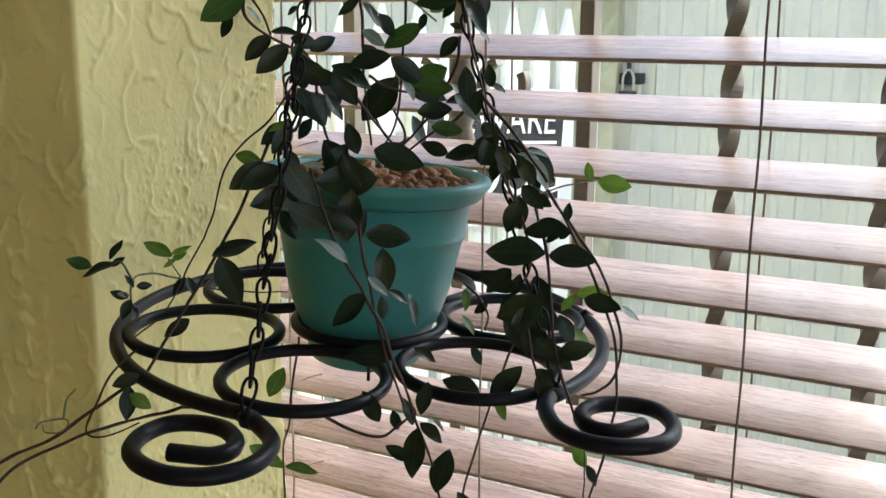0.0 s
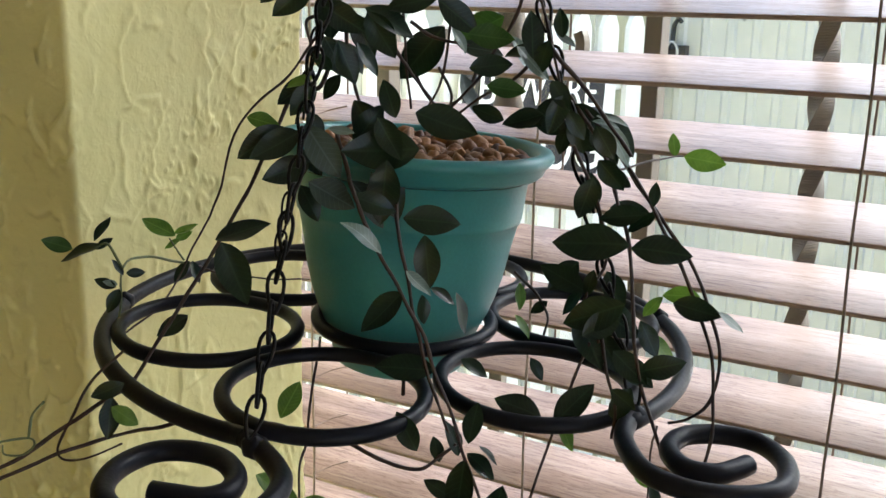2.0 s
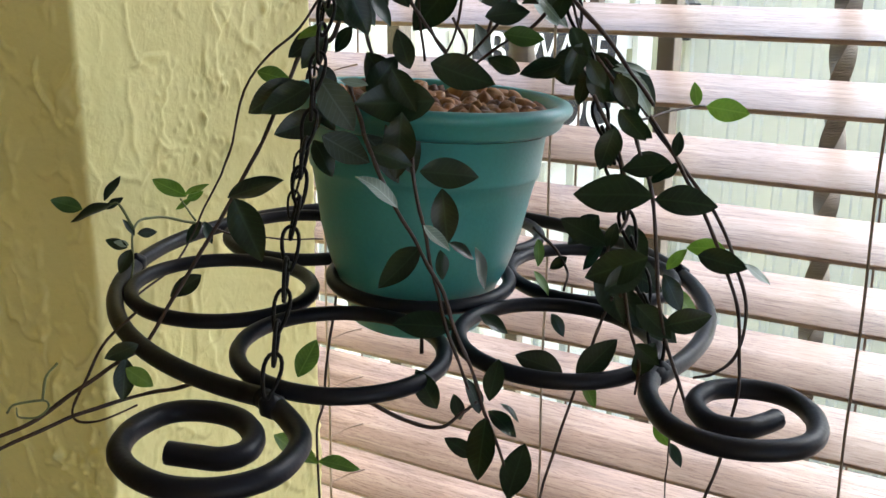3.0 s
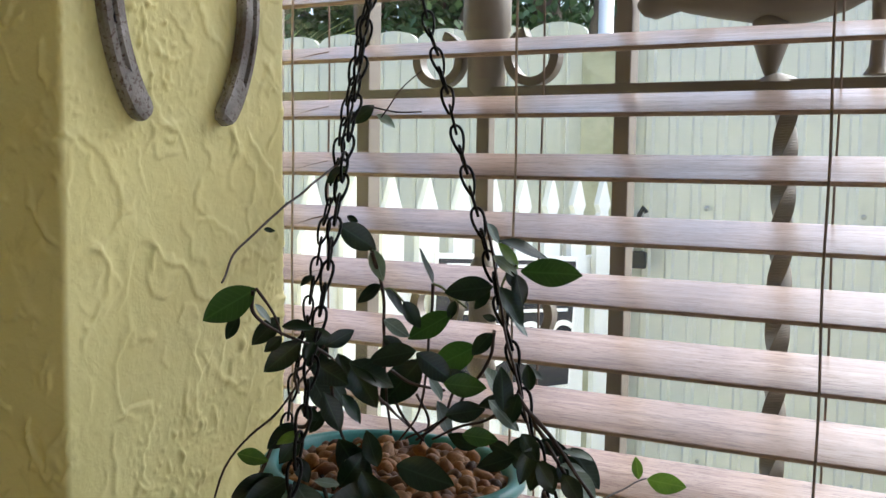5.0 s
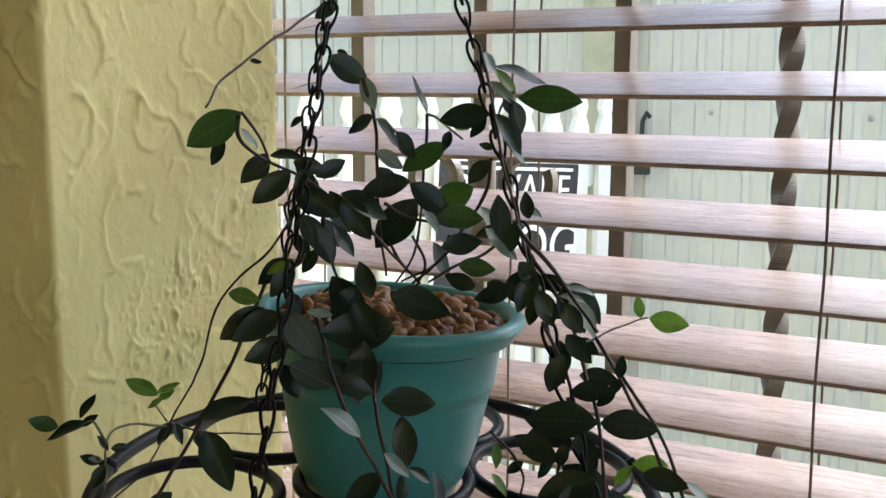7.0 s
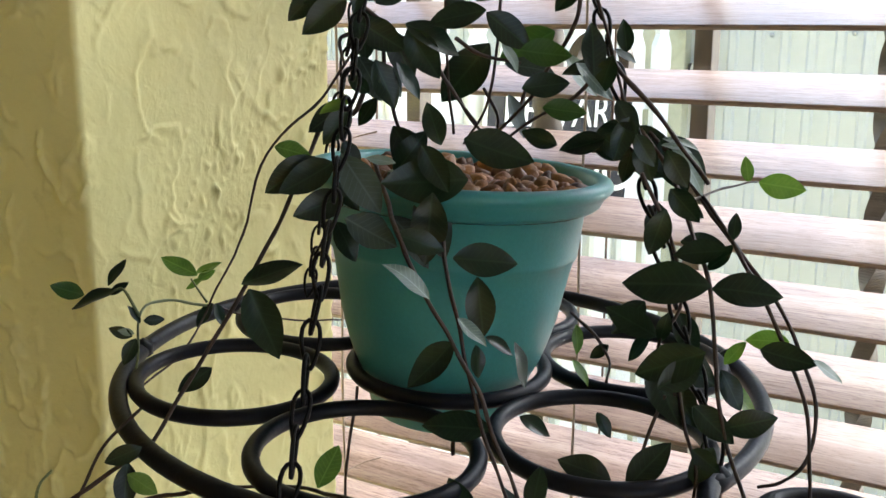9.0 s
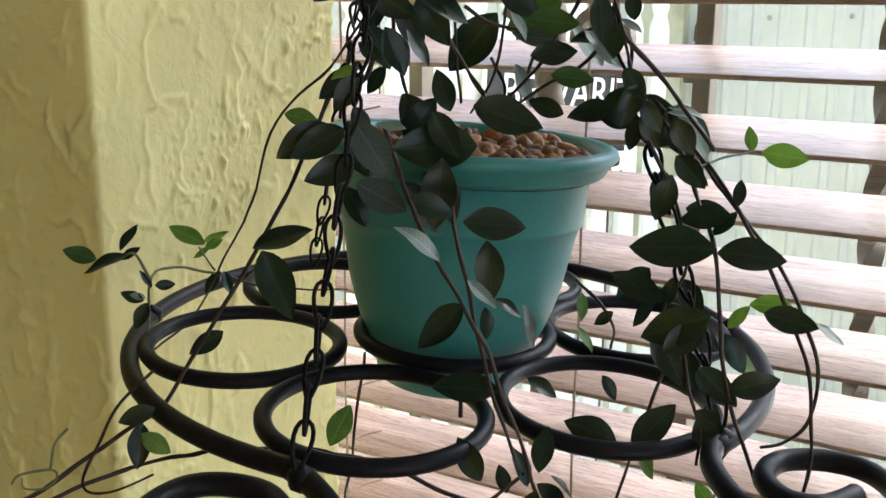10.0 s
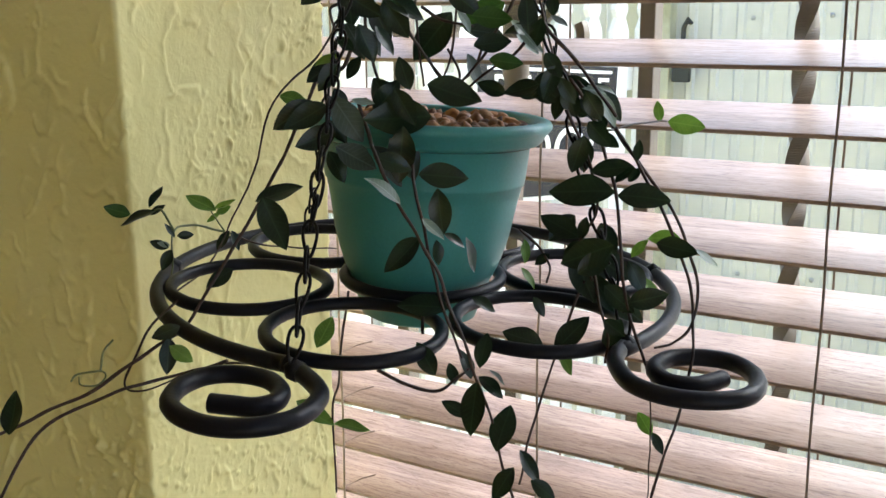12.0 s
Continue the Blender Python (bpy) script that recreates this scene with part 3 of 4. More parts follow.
def picket_mesh():
    w, t = 0.030, 0.008
    out = [(-w, -0.15), (-w, 1.455), (-w * 0.5, 1.485), (-w * 0.85, 1.505), (-w * 0.5, 1.535), (0, 1.580), (w * 0.5, 1.535), (w * 0.85, 1.505), (w * 0.5, 1.485), (w, 1.455), (w, -0.15)]
    n = len(out)
    verts = [(x, -t, z) for x, z in out] + [(x, t, z) for x, z in out]
    faces = [tuple(range(n)), tuple(range(2 * n - 1, n - 1, -1))] + [(i, (i + 1) % n, n + (i + 1) % n, n + i) for i in range(n)]
    return mesh_of("picket", verts, faces, M_PICKET)


def picket_fence():
    f = thing("picket_fence", "white picket fence with pointed tops in the yard", "fence")
    me = picket_mesh()
    d = (FENCE_B - FENCE_A)
    ang = math.degrees(math.atan2(d.y, d.x))
    for i in range(14):
        p = FENCE_A + d.normalized() * (0.983 - 0.104 * i)
        part("picket", me, f, m=pose(p.x, p.y, 0, 0, 0, ang))
    for z in (0.45, 1.30):
        me = box("fence_rail", (-0.55, 0.010, z), (0.99, 0.036, z + 0.07), M_PICKET, 0.003)
        part("fence_rail", me, f, m=pose(FENCE_A.x, FENCE_A.y, 0, 0, 0, ang))
    return f


picket_fence()


def lettering(text, size, mat):
    cu = bpy.data.curves.new("letters", "FONT")
    cu.body, cu.size, cu.align_x, cu.align_y, cu.extrude = text, size, "CENTER", "CENTER", 0.0008
    tmp = bpy.data.objects.new("letters_tmp", cu)
    scene.collection.objects.link(tmp)
    dg = bpy.context.evaluated_depsgraph_get()
    me = bpy.data.meshes.new_from_object(tmp.evaluated_get(dg))
    me.name = "letters"
    bpy.data.objects.remove(tmp)
    me.materials.clear()
    me.materials.append(mat)
    return me


def warning_sign():
    d = (FENCE_B - FENCE_A).normalized()
    ang = math.degrees(math.atan2(d.y, d.x))
    c = FENCE_A + d * 0.60
    root = thing("warning_sign", "black and white rectangular warning sign on the picket fence", "sign")
    root.matrix_world = pose(c.x, c.y, 1.225, 0, 0, ang) @ pose(0, -0.022, 0, 0, 4, 0)
    w, h = 0.250, 0.168
    part("sign_plate", box("sign_plate", (-w, -0.002, -h), (w, 0.002, h), M_SIGNW, 0.001), root)
    field = part("sign_field", box("sign_field", (-w + 0.012, -0.0045, -h + 0.012), (w - 0.012, -0.0025, h - 0.012), M_SIGNK), root, "black printed field")
    for z in (h - 0.030, 0.030):
        part("sign_line", box("sign_line", (-w + 0.035, -0.0062, z), (w - 0.035, -0.005, z + 0.008), M_SIGNW), field, "white printed line")
    for text, size, x, z in (("BEWARE", 0.105, 0.005, 0.088), ("DOG", 0.150, 0.075, -0.050)):
        ob = part("letters", lettering(text, size, M_SIGNW), field, "white printed letters")
        ob.matrix_basis = pose(x, -0.006, z, 90, 0, 0)
    return root


warning_sign()


def leafy_tree(x, y, height, spread, seed, mat):
    rng = random.Random(seed)
    t = thing("tree", "dense dark green broadleaf tree behind the fence", "tree", "trees behind the fence", at=(x, y, -0.15))
    trunk = smooth_path([(0, 0, 0), (0.08, 0.02, height * 0.3), (-0.05, 0.05, height * 0.6), (0.02, 0, height * 0.85)], 5)
    part("trunk", tube("trunk", trunk, (0.14, 0.04), M_BARK, 8, wobble=0.2), t)
    for k in range(7):
        f = rng.uniform(0, 6.28)
        z0 = height * rng.uniform(0.3, 0.6)
        tip = Vector((math.cos(f) * spread * 0.7, math.sin(f) * spread * 0.7, z0 + height * 0.3))
        part("limb", tube("limb", smooth_path([(0, 0, z0), tip * 0.5 + Vector((0, 0, z0 * 0.4)), tip], 4), (0.05, 0.012), M_BARK, 6), t)
    verts, faces = [], []
    clumps = [(Vector((rng.gauss(0, spread * 0.45), rng.gauss(0, spread * 0.4), height * rng.uniform(0.22, 1.0))), rng.uniform(0.18, 0.42)) for _ in range(85)]
    for c, r in clumps:
        for _ in range(200):
            d = Vector((rng.gauss(0, 1), rng.gauss(0, 1), rng.gauss(0, 1))).normalized()
            p = c + d * r * rng.uniform(0.55, 1.05)
            a = (d + Vector((rng.uniform(-1, 1), rng.uniform(-1, 1), rng.uniform(-1, 0.3)))).normalized()
            s = a.cross(d + Vector((0.1, 0.2, 0.3))).normalized()
            L, W = rng.uniform(0.045, 0.085), rng.uniform(0.012, 0.024)
            b = len(verts)
            verts += [p, p + a * L * 0.5 + s * W, p + a * L, p + a * L * 0.5 - s * W]
            faces += [(b, b + 1, b + 2), (b, b + 2, b + 3)]
    crown = part("crown", mesh_of("crown", verts, faces, mat), t)
    tagged(crown, kind="stuff")


for i, (x, y, h, s) in enumerate(((-3.9, 5.0, 4.2, 1.0), (-2.9, 4.7, 3.9, 0.9), (-2.0, 5.0, 4.4, 0.9), (-4.8, 5.8, 4.8, 1.1), (-3.3, 6.2, 5.2, 1.2), (-2.2, 6.4, 5.0, 1.0))):
    leafy_tree(x, y, h, s, 20 + i, M_TREE)


def palm_shrub():
    p = thing("spiky_shrub", "yellow green shrub with narrow blades above the fence", "shrub", at=(-2.88, 3.7, -0.05))
    rng = random.Random(9)
    part("trunk", tube("trunk", [(0, 0, 0), (0.02, 0, 1.0), (0, 0, 2.0)], (0.06, 0.05), M_BARK, 8, wobble=0.2), p)
    for i in range(34):
        f, up = rng.uniform(0, 6.28), rng.uniform(0.2, 1.2)
        d = Vector((math.cos(f), math.sin(f), up)).normalized()
        pts = [Vector((0, 0, 2.0)) + d * s - Vector((0, 0, 0.30 * s * s)) for s in (0, 0.15, 0.3, 0.45, 0.6)]
        side = d.cross(Vector((0, 0, 1))).normalized()
        verts, faces = [], []
        for k, q in enumerate(pts):
            w = (0.006, 0.016, 0.014, 0.009, 0.001)[k]
            verts += [q - side * w, q + side * w + Vector((0, 0, 0.004))]
        faces = [(2 * k, 2 * k + 1, 2 * k + 3, 2 * k + 2) for k in range(4)]
        part("blade", mesh_of("blade", verts, faces, M_BLADE), p)


palm_shrub()
pole = thing("white_pole", "white painted pole beyond the fence", "pole", data=tube("white_pole", [(-1.42, 4.2, -0.15), (-1.42, 4.2, 3.6)], 0.033, M_PICKET, 12))
house = thing("neighbour_house", "distant house with dark shingled roof and white fascia", "house")
part("house_wall", box("house_wall", (-1.9, 9.0, -0.15), (4.5, 13.0, 3.25), M_VINYL), house)
part("roof", mesh_of("roof", [(-2.4, 8.7, 3.2), (5.0, 8.7, 3.2), (5.0, 11.0, 5.4), (-2.4, 11.0, 5.4), (5.0, 13.3, 3.2), (-2.4, 13.3, 3.2), (-2.4, 8.7, 3.12), (5.0, 8.7, 3.12)], [(0, 1, 2, 3), (3, 2, 4, 5), (0, 3, 5), (1, 4, 2)], M_ROOF), house)
part("fascia", box("fascia", (-2.42, 8.62, 3.06), (5.02, 8.69, 3.22), M_PICKET), house)

# ---------------------------------------------------------------- horseshoe


def horseshoe():
    root = thing("horseshoe", "worn galvanised horseshoe with open end down hung on the stucco wall", "horseshoe")
    cy, cz = 0.497, 1.7075
    pts = [(0.036, -0.079), (0.048, -0.062), (0.059, -0.036), (0.0645, -0.005), (0.060, 0.028), (0.043, 0.056), (0.018, 0.070)]
    pts = [(y * 0.955, z) for y, z in pts]
    pts = [(-y, z) for y, z in pts] + [(y, z) for y, z in reversed(pts)]
    path = smooth_path([(0, y, z) for y, z in pts], 6)
    n = len(path)
    verts, faces = [], []
    sec = [(-0.010, 0.0), (-0.0105, 0.0055), (-0.0085, 0.0078), (-0.0012, 0.0082), (0.0004, 0.0058), (0.0028, 0.0058), (0.0044, 0.0082), (0.0088, 0.0076), (0.0105, 0.0052), (0.010, 0.0)]
    for i, p in enumerate(path):
        d = (path[min(i + 1, n - 1)] - path[max(i - 1, 0)]).normalized()
        s = Vector((0, -d.z, d.y))
        t = min(i, n - 1 - i) / n
        groove = 1 if 0.11 < t else 0
        k = {0: 0.50, 1: 0.80, 2: 0.95}.get(min(i, n - 1 - i), 1.0)
        for u, h in sec:
            if not groove and h < 0.0065 and -0.002 < u < 0.004:
                h = 0.0082
            verts.append(p + s * (u * k * 0.80) + Vector((h * (0.8 if k < 0.7 else 1), 0, 0)))
    m = len(sec)
    for i in range(n - 1):
        for j in range(m - 1):
            faces.append((i * m + j, i * m + j + 1, (i + 1) * m + j + 1, (i + 1) * m + j))
    faces += [tuple(range(m)), tuple(range((n - 1) * m, n * m))]
    shoe = part("shoe", mesh_of("shoe", verts, faces, M_SHOE, False), root)
    nail = box("nail_slot", (0.0052, -0.0014, -0.0045), (0.0064, 0.0014, 0.0045), M_IRON)
    for s in (-1, 1):
        for y, z, a in ((0.0605, -0.022, 8), (0.0635, 0.002, 0), (0.060, 0.026, -14)):
            part("nail_slot", nail, shoe, m=pose(0, s * y - 0.0016 * s, z, s * a, 0, 0))
    root.matrix_world = pose(X_REVEAL + 0.0016, cy, cz)
    return root


horseshoe()

# ---------------------------------------------------------------- hanging iron holder
HOLDER = Vector((-0.2426, 0.4606, 1.3479))
TILT_X, TILT_Y = -0.045, 0.010
_n = Vector((-TILT_X, -TILT_Y, 1)).normalized()
_x = Vector((1, 0, TILT_X)).normalized()
_y = _n.cross(_x)
LEVEL = Matrix.Translation(HOLDER) @ Matrix(((_x.x, _y.x, _n.x, 0), (_x.y, _y.y, _n.y, 0), (_x.z, _y.z, _n.z, 0), (0, 0, 0, 1)))
POT = LEVEL @ Matrix.Translation((0.0, 0.003, 0.003)) @ Matrix.Rotation(radians(-2.7), 4, "X") @ Matrix.Diagonal((0.902, 0.902, 0.910, 1))
RING_D, RING_R, HOOP_R, PHASE = 0.0961, 0.0437, 0.1467, 222.8


def scroll_path(bends):
    """From the hoop's end round into a closing scroll, in the plane of the hanger."""
    return smooth_path([(u, v, -0.001) for u, v in bends], 7)


def iron_holder():
    h = thing("iron_plant_hanger", "black wrought iron plant hanger with six rings and two scrolled ends", "plant hanger")
    h.matrix_world = LEVEL
    for i in range(6):
        f = radians(PHASE + 60 * i)
        c = (RING_D * math.cos(f), RING_D * math.sin(f), 0)
        part("side_ring", tube("side_ring", ring_pts(c, RING_R, 0, 352, 47, "xy"), 0.0036, M_IRON, 10, True), h)
    part("centre_ring", tube("centre_ring", ring_pts((0.003, 0.001, 0.003), RING_D - RING_R - 0.0072, 0, 354, 59, "xy"), 0.0036, M_IRON, 10, True), h)
    arc = ring_pts((0, 0, -0.001), HOOP_R, 278, 278 - 295, 90, "xy")
    part("hoop", tube("hoop", arc, 0.0041, M_IRON, 12), h)
    left = scroll_path([(0.021, -0.1455), (0.036, -0.1515), (0.0525, -0.1625), (0.0595, -0.1765), (0.0598, -0.191), (0.0515, -0.2045), (0.0370, -0.2125), (0.0205, -0.2118), (0.0075, -0.2045),
                        (0.0002, -0.191), (0.0010, -0.1755), (0.0105, -0.1665), (0.0250, -0.1640), (0.0380, -0.1705), (0.0435, -0.1805), (0.0400, -0.1890), (0.0310, -0.1930), (0.0220, -0.1962)])
    right = scroll_path([(0.1425, -0.030), (0.1405, -0.0400), (0.1450, -0.0580), (0.1590, -0.0770), (0.1745, -0.0825), (0.1900, -0.0795), (0.2040, -0.0690), (0.2088, -0.0550), (0.2045, -0.0380),
                         (0.1920, -0.0265), (0.1765, -0.0280), (0.1640, -0.0390), (0.1628, -0.0548), (0.1720, -0.0662), (0.1835, -0.0645), (0.1895, -0.0560), (0.1928, -0.0485)])
    part("scroll_end", tube("scroll_end", left, 0.0042, M_IRON, 12), h)
    part("scroll_end", tube("scroll_end", right, 0.0042, M_IRON, 12), h)
    weld = lathe("weld", [(0.0005, -0.006), (0.0048, -0.003), (0.0052, 0.002), (0.0005, 0.005)], M_IRON, 10)
    for x, y in ((0.0295, -0.1500), (0.1410, -0.0330), (-0.104, 0.104), (0.109, 0.098), (-0.133, -0.062)):
        part("weld", weld, h, m=pose(x, y, 0))


iron_holder()


def plant_pot():
    p = thing("plant_pot", "teal plastic flower pot with rolled rim in the iron ring", "flower pot")
    p.matrix_world = POT
    outer = [(0.002, -0.027), (0.033, -0.027), (0.0375, -0.0245), (0.0410, -0.013), (0.0455, -0.0002), (0.0492, 0.0074), (0.0525, 0.0165), (0.0560, 0.0293), (0.0585, 0.0436), (0.0604, 0.0535), (0.0622, 0.0612),
             (0.0632, 0.0620), (0.0637, 0.064), (0.0653, 0.0855), (0.0662, 0.0861), (0.0708, 0.0876), (0.0730, 0.0895), (0.0744, 0.0930), (0.0766, 0.0952), (0.0784, 0.0974), (0.0784, 0.0996), (0.0771, 0.1014),
             (0.0748, 0.1023), (0.0712, 0.1019), (0.0694, 0.1003), (0.0688, 0.096), (0.0625, 0.080), (0.061, 0.06)]
    part("pot_body", lathe("pot_body", outer[:15], M_POT, 96), p)
    part("pot_rim", lathe("pot_rim", outer[14:], M_POT, 96), p, "rolled rim of the pot")
    soil = lathe("soil", [(0.0670, 0.0860), (0.05, 0.0885), (0.02, 0.0900), (0.0005, 0.0905)], M_STEM, 40)
    part("soil", soil, p, "dark potting soil")
    return p


plant_pot()


def gravel():
    g = thing("gravel_mulch", "amber and brown river pebbles covering the soil in the pot", "pebbles")
    g.matrix_world = POT
    rng = random.Random(11)
    kinds = []
    for k in range(5):
        bm = bmesh.new()
        bmesh.ops.create_icosphere(bm, subdivisions=2, radius=1.0)
        o = Vector((k * 3.1, k, 2))
        for v in bm.verts:
            v.co *= 1 + 0.36 * noise.noise(v.co * 0.9 + o) + 0.20 * noise.noise(v.co * 2.1 + o)
        kinds.append(from_bm("pebble", bm, M_PEBBLE, True))
    placed = []
    for i in range(265):
        for _ in range(12):
            r, f = 0.0635 * math.sqrt(rng.random()), rng.uniform(0, 6.283)
            x, y = r * math.cos(f), r * math.sin(f)
            if all((x - a) ** 2 + (y - b) ** 2 > 0.0058 ** 2 for a, b in placed):
                break
        placed.append((x, y))
        s = rng.uniform(0.0042, 0.0072)
        m = Matrix.LocRotScale((x, y, 0.0910 + rng.uniform(0, 0.0060)), Euler((rng.uniform(0, 6), rng.uniform(0, 6), rng.uniform(0, 6))), (s * rng.uniform(0.95, 1.35), s, s * rng.uniform(0.6, 0.85)))
        part("pebble", kinds[i % 5], g, m=m)


gravel()

# ---------------------------------------------------------------- chains
APEX = Vector((-0.2925, 0.5473, 1.776))


def link_mesh():
    half, w = 0.0088, 0.0031
    pts = []
    for i in range(18):
        f = 2 * math.pi * i / 18
        x, z = w * math.cos(f), half * math.sin(f)
        pts.append((x * (1.0 + 0.42 * math.sin(f)), 0, z))
    return tube("link", pts, 0.00083, M_CHAIN, 6, True)


def chain(foot, top, seed, loose=6.0, sag=0.0):
    rng = random.Random(seed)
    c = thing("hanging_chain", "thin black metal chain holding the plant hanger", "chain", "chains of the plant hanger")
    me = CHAIN_LINK
    d = top - foot
    n = int(d.length / 0.0122)
    way = d.normalized()
    q = Vector((0, 0, 1)).rotation_difference(way)
    for i in range(n):
        t = (i + 0.5) / n
        p = foot + d * t + Vector((0, 0, -sag * math.sin(math.pi * t)))
        m = Matrix.LocRotScale(p, q @ Euler((rng.uniform(-0.10, 0.10), rng.uniform(-0.10, 0.10), radians(90 * (i % 2) + 29 + rng.uniform(-loose, loose)))).to_quaternion(), None)
        part("link", me, c, m=m)
    return c


CHAIN_LINK = link_mesh()


def on_level(u, v, h=0.0):
    return LEVEL @ Vector((u, v, h))


chain(on_level(0.0295, -0.152, 0.006), APEX, 1, 24.0)
chain(on_level(0.141, -0.033, 0.006), APEX, 2)
chain(on_level(-0.118, 0.048, 0.004), APEX, 3, 24.0)
hook = thing("ceiling_hook", "black steel hook and rod holding the chains from above", "hook")
part("hook_ring", tube("hook_ring", ring_pts((APEX.x, APEX.y, APEX.z + 0.006), 0.008, 0, 345, 23), 0.0014, M_CHAIN, 8, True), hook)
part("rod", tube("rod", [(APEX.x, APEX.y, APEX.z + 0.012), (APEX.x, APEX.y, 2.10), (APEX.x, APEX.y, 2.502)], 0.002, M_CHAIN, 8), hook)

# ---------------------------------------------------------------- the plant


def leaf_mesh(name, mat, fold, curl, shape, seed):
    """A pointed oval blade one long, folded along its midrib and bent down at the tip."""
    rng = random.Random(seed)
    n, m = 12, 3
    verts, faces = [], []
    for i in range(n + 1):
        t = i / n
        w = 0.275 * (math.sin(math.pi * t ** shape)) ** 0.80 * (1 - 0.12 * t)
        if i == 0:
            w = 0.012
        if i == n:
            w = 0.002
        bend = -curl * t * t + 0.02 * math.sin(t * 5 + seed)
        for j in range(-m, m + 1):
            s = j / m
            verts.append((t, w * s, bend + fold * w * abs(s) ** 1.6 + 0.012 * math.sin(9 * t + 3 * s + seed) * abs(s)))
    k = 2 * m + 1
    for i in range(n):
        for j in range(k - 1):
            faces.append((i * k + j, (i + 1) * k + j, (i + 1) * k + j + 1, i * k + j + 1))
    return mesh_of(name, verts, faces, mat, True)


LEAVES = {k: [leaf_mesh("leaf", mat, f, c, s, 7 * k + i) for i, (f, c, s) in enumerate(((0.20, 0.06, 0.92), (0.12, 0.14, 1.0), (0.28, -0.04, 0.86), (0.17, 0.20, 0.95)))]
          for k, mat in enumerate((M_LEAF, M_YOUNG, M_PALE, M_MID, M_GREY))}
PLANT = Matrix.LocRotScale((-0.2504, 0.4709, 1.343), Euler((radians(-0.61), radians(-1.23), radians(0.52))), (0.9872,) * 3)
leaf_rng = random.Random(77)


def place(p):
    return PLANT @ (Vector(p) * 0.001)


def vine_plant(label):
    return thing("trailing_plant", label, "plant", "vines of the hanging plant")


def vine_stem(plant, pts, thick, mat=None):
    pts = [place(p) for p in pts]
    path = smooth_path(pts, 7)
    path = [q + Vector((noise.noise(q * 55), noise.noise(q * 55 + Vector((9, 3, 1))), noise.noise(q * 55 + Vector((2, 8, 5))))) * 0.0011 for q in path]
    part("stem", tube("stem", path, (0.00095 * thick, 0.00066 * thick), mat or M_STEM, 7, wobble=0.25), plant)


def vine_leaves(plant, rows):
    """Leaves by their two ends in millimetres from the hanger's middle, the turn round their length and their skin."""
    for x0, y0, z0, x1, y1, z1, turn, skin in rows:
        a, b = place((x0, y0, z0)), place((x1, y1, z1))
        d = b - a
        ax = d.normalized()
        up = Vector((0, 0, 1)) - ax * ax.z
        up = up.normalized() if up.length > 0.1 else (Vector((0, -1, 0)) + ax * ax.y).normalized()
        up = Matrix.Rotation(radians(turn), 3, ax) @ up
        side = up.cross(ax)
        m = Matrix(((ax.x, side.x, up.x, a.x), (ax.y, side.y, up.y, a.y), (ax.z, side.z, up.z, a.z), (0, 0, 0, 1)))
        size = d.length * 1.05
        m = m @ Matrix.Diagonal((size, size * leaf_rng.uniform(0.94, 1.1), size, 1))
        part("leaf", LEAVES[skin][leaf_rng.randrange(4)], plant, m=m)


p = vine_plant("dark green trailing vine hanging down the front of the pot")
vine_stem(p, [(15, -75, 113), (30, -89, 99), (43, -102, 89), (60, -110, 69), (70, -112, 57), (81, -112, 40), (90, -111, 16), (97, -109, -3), (100, -106, -17), (106, -105, -36), (112, -108, -51), (120, -113, -66)], 1.0)
vine_stem(p, [(34, -63, 102), (46, -74, 86), (54, -86, 76), (65, -98, 62), (77, -107, 34), (86, -110, 13), (91, -106, -5)], 1.0)
vine_stem(p, [(58, -128, -8), (70, -123, -15), (83, -117, -18), (90, -111, -13), (95, -106, -8)], 1.0)
vine_stem(p, [(51, -76, 4), (53, -79, -5)], 1.2)
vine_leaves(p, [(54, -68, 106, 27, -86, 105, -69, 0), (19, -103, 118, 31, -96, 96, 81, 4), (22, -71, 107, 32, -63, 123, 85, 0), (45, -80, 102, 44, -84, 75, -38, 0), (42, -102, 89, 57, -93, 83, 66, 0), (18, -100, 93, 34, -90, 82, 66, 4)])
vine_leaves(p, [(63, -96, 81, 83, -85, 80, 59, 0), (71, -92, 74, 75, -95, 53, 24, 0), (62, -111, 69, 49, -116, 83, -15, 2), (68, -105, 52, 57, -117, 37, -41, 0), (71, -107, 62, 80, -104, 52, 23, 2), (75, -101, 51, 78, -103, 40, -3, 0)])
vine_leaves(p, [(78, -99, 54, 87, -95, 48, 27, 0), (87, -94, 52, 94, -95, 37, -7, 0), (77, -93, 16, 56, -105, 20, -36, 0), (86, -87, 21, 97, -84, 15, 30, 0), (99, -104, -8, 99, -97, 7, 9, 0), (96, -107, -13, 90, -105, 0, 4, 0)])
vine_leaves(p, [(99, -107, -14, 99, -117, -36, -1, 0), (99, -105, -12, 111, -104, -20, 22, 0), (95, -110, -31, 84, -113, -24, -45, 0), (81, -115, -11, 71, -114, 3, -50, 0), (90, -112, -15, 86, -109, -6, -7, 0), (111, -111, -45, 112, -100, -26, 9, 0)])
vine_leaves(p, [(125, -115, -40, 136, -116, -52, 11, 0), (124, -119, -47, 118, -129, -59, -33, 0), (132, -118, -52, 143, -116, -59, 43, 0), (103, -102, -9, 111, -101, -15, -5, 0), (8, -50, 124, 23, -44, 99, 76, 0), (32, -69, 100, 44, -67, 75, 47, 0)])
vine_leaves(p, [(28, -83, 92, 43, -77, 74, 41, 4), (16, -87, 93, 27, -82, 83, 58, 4)])

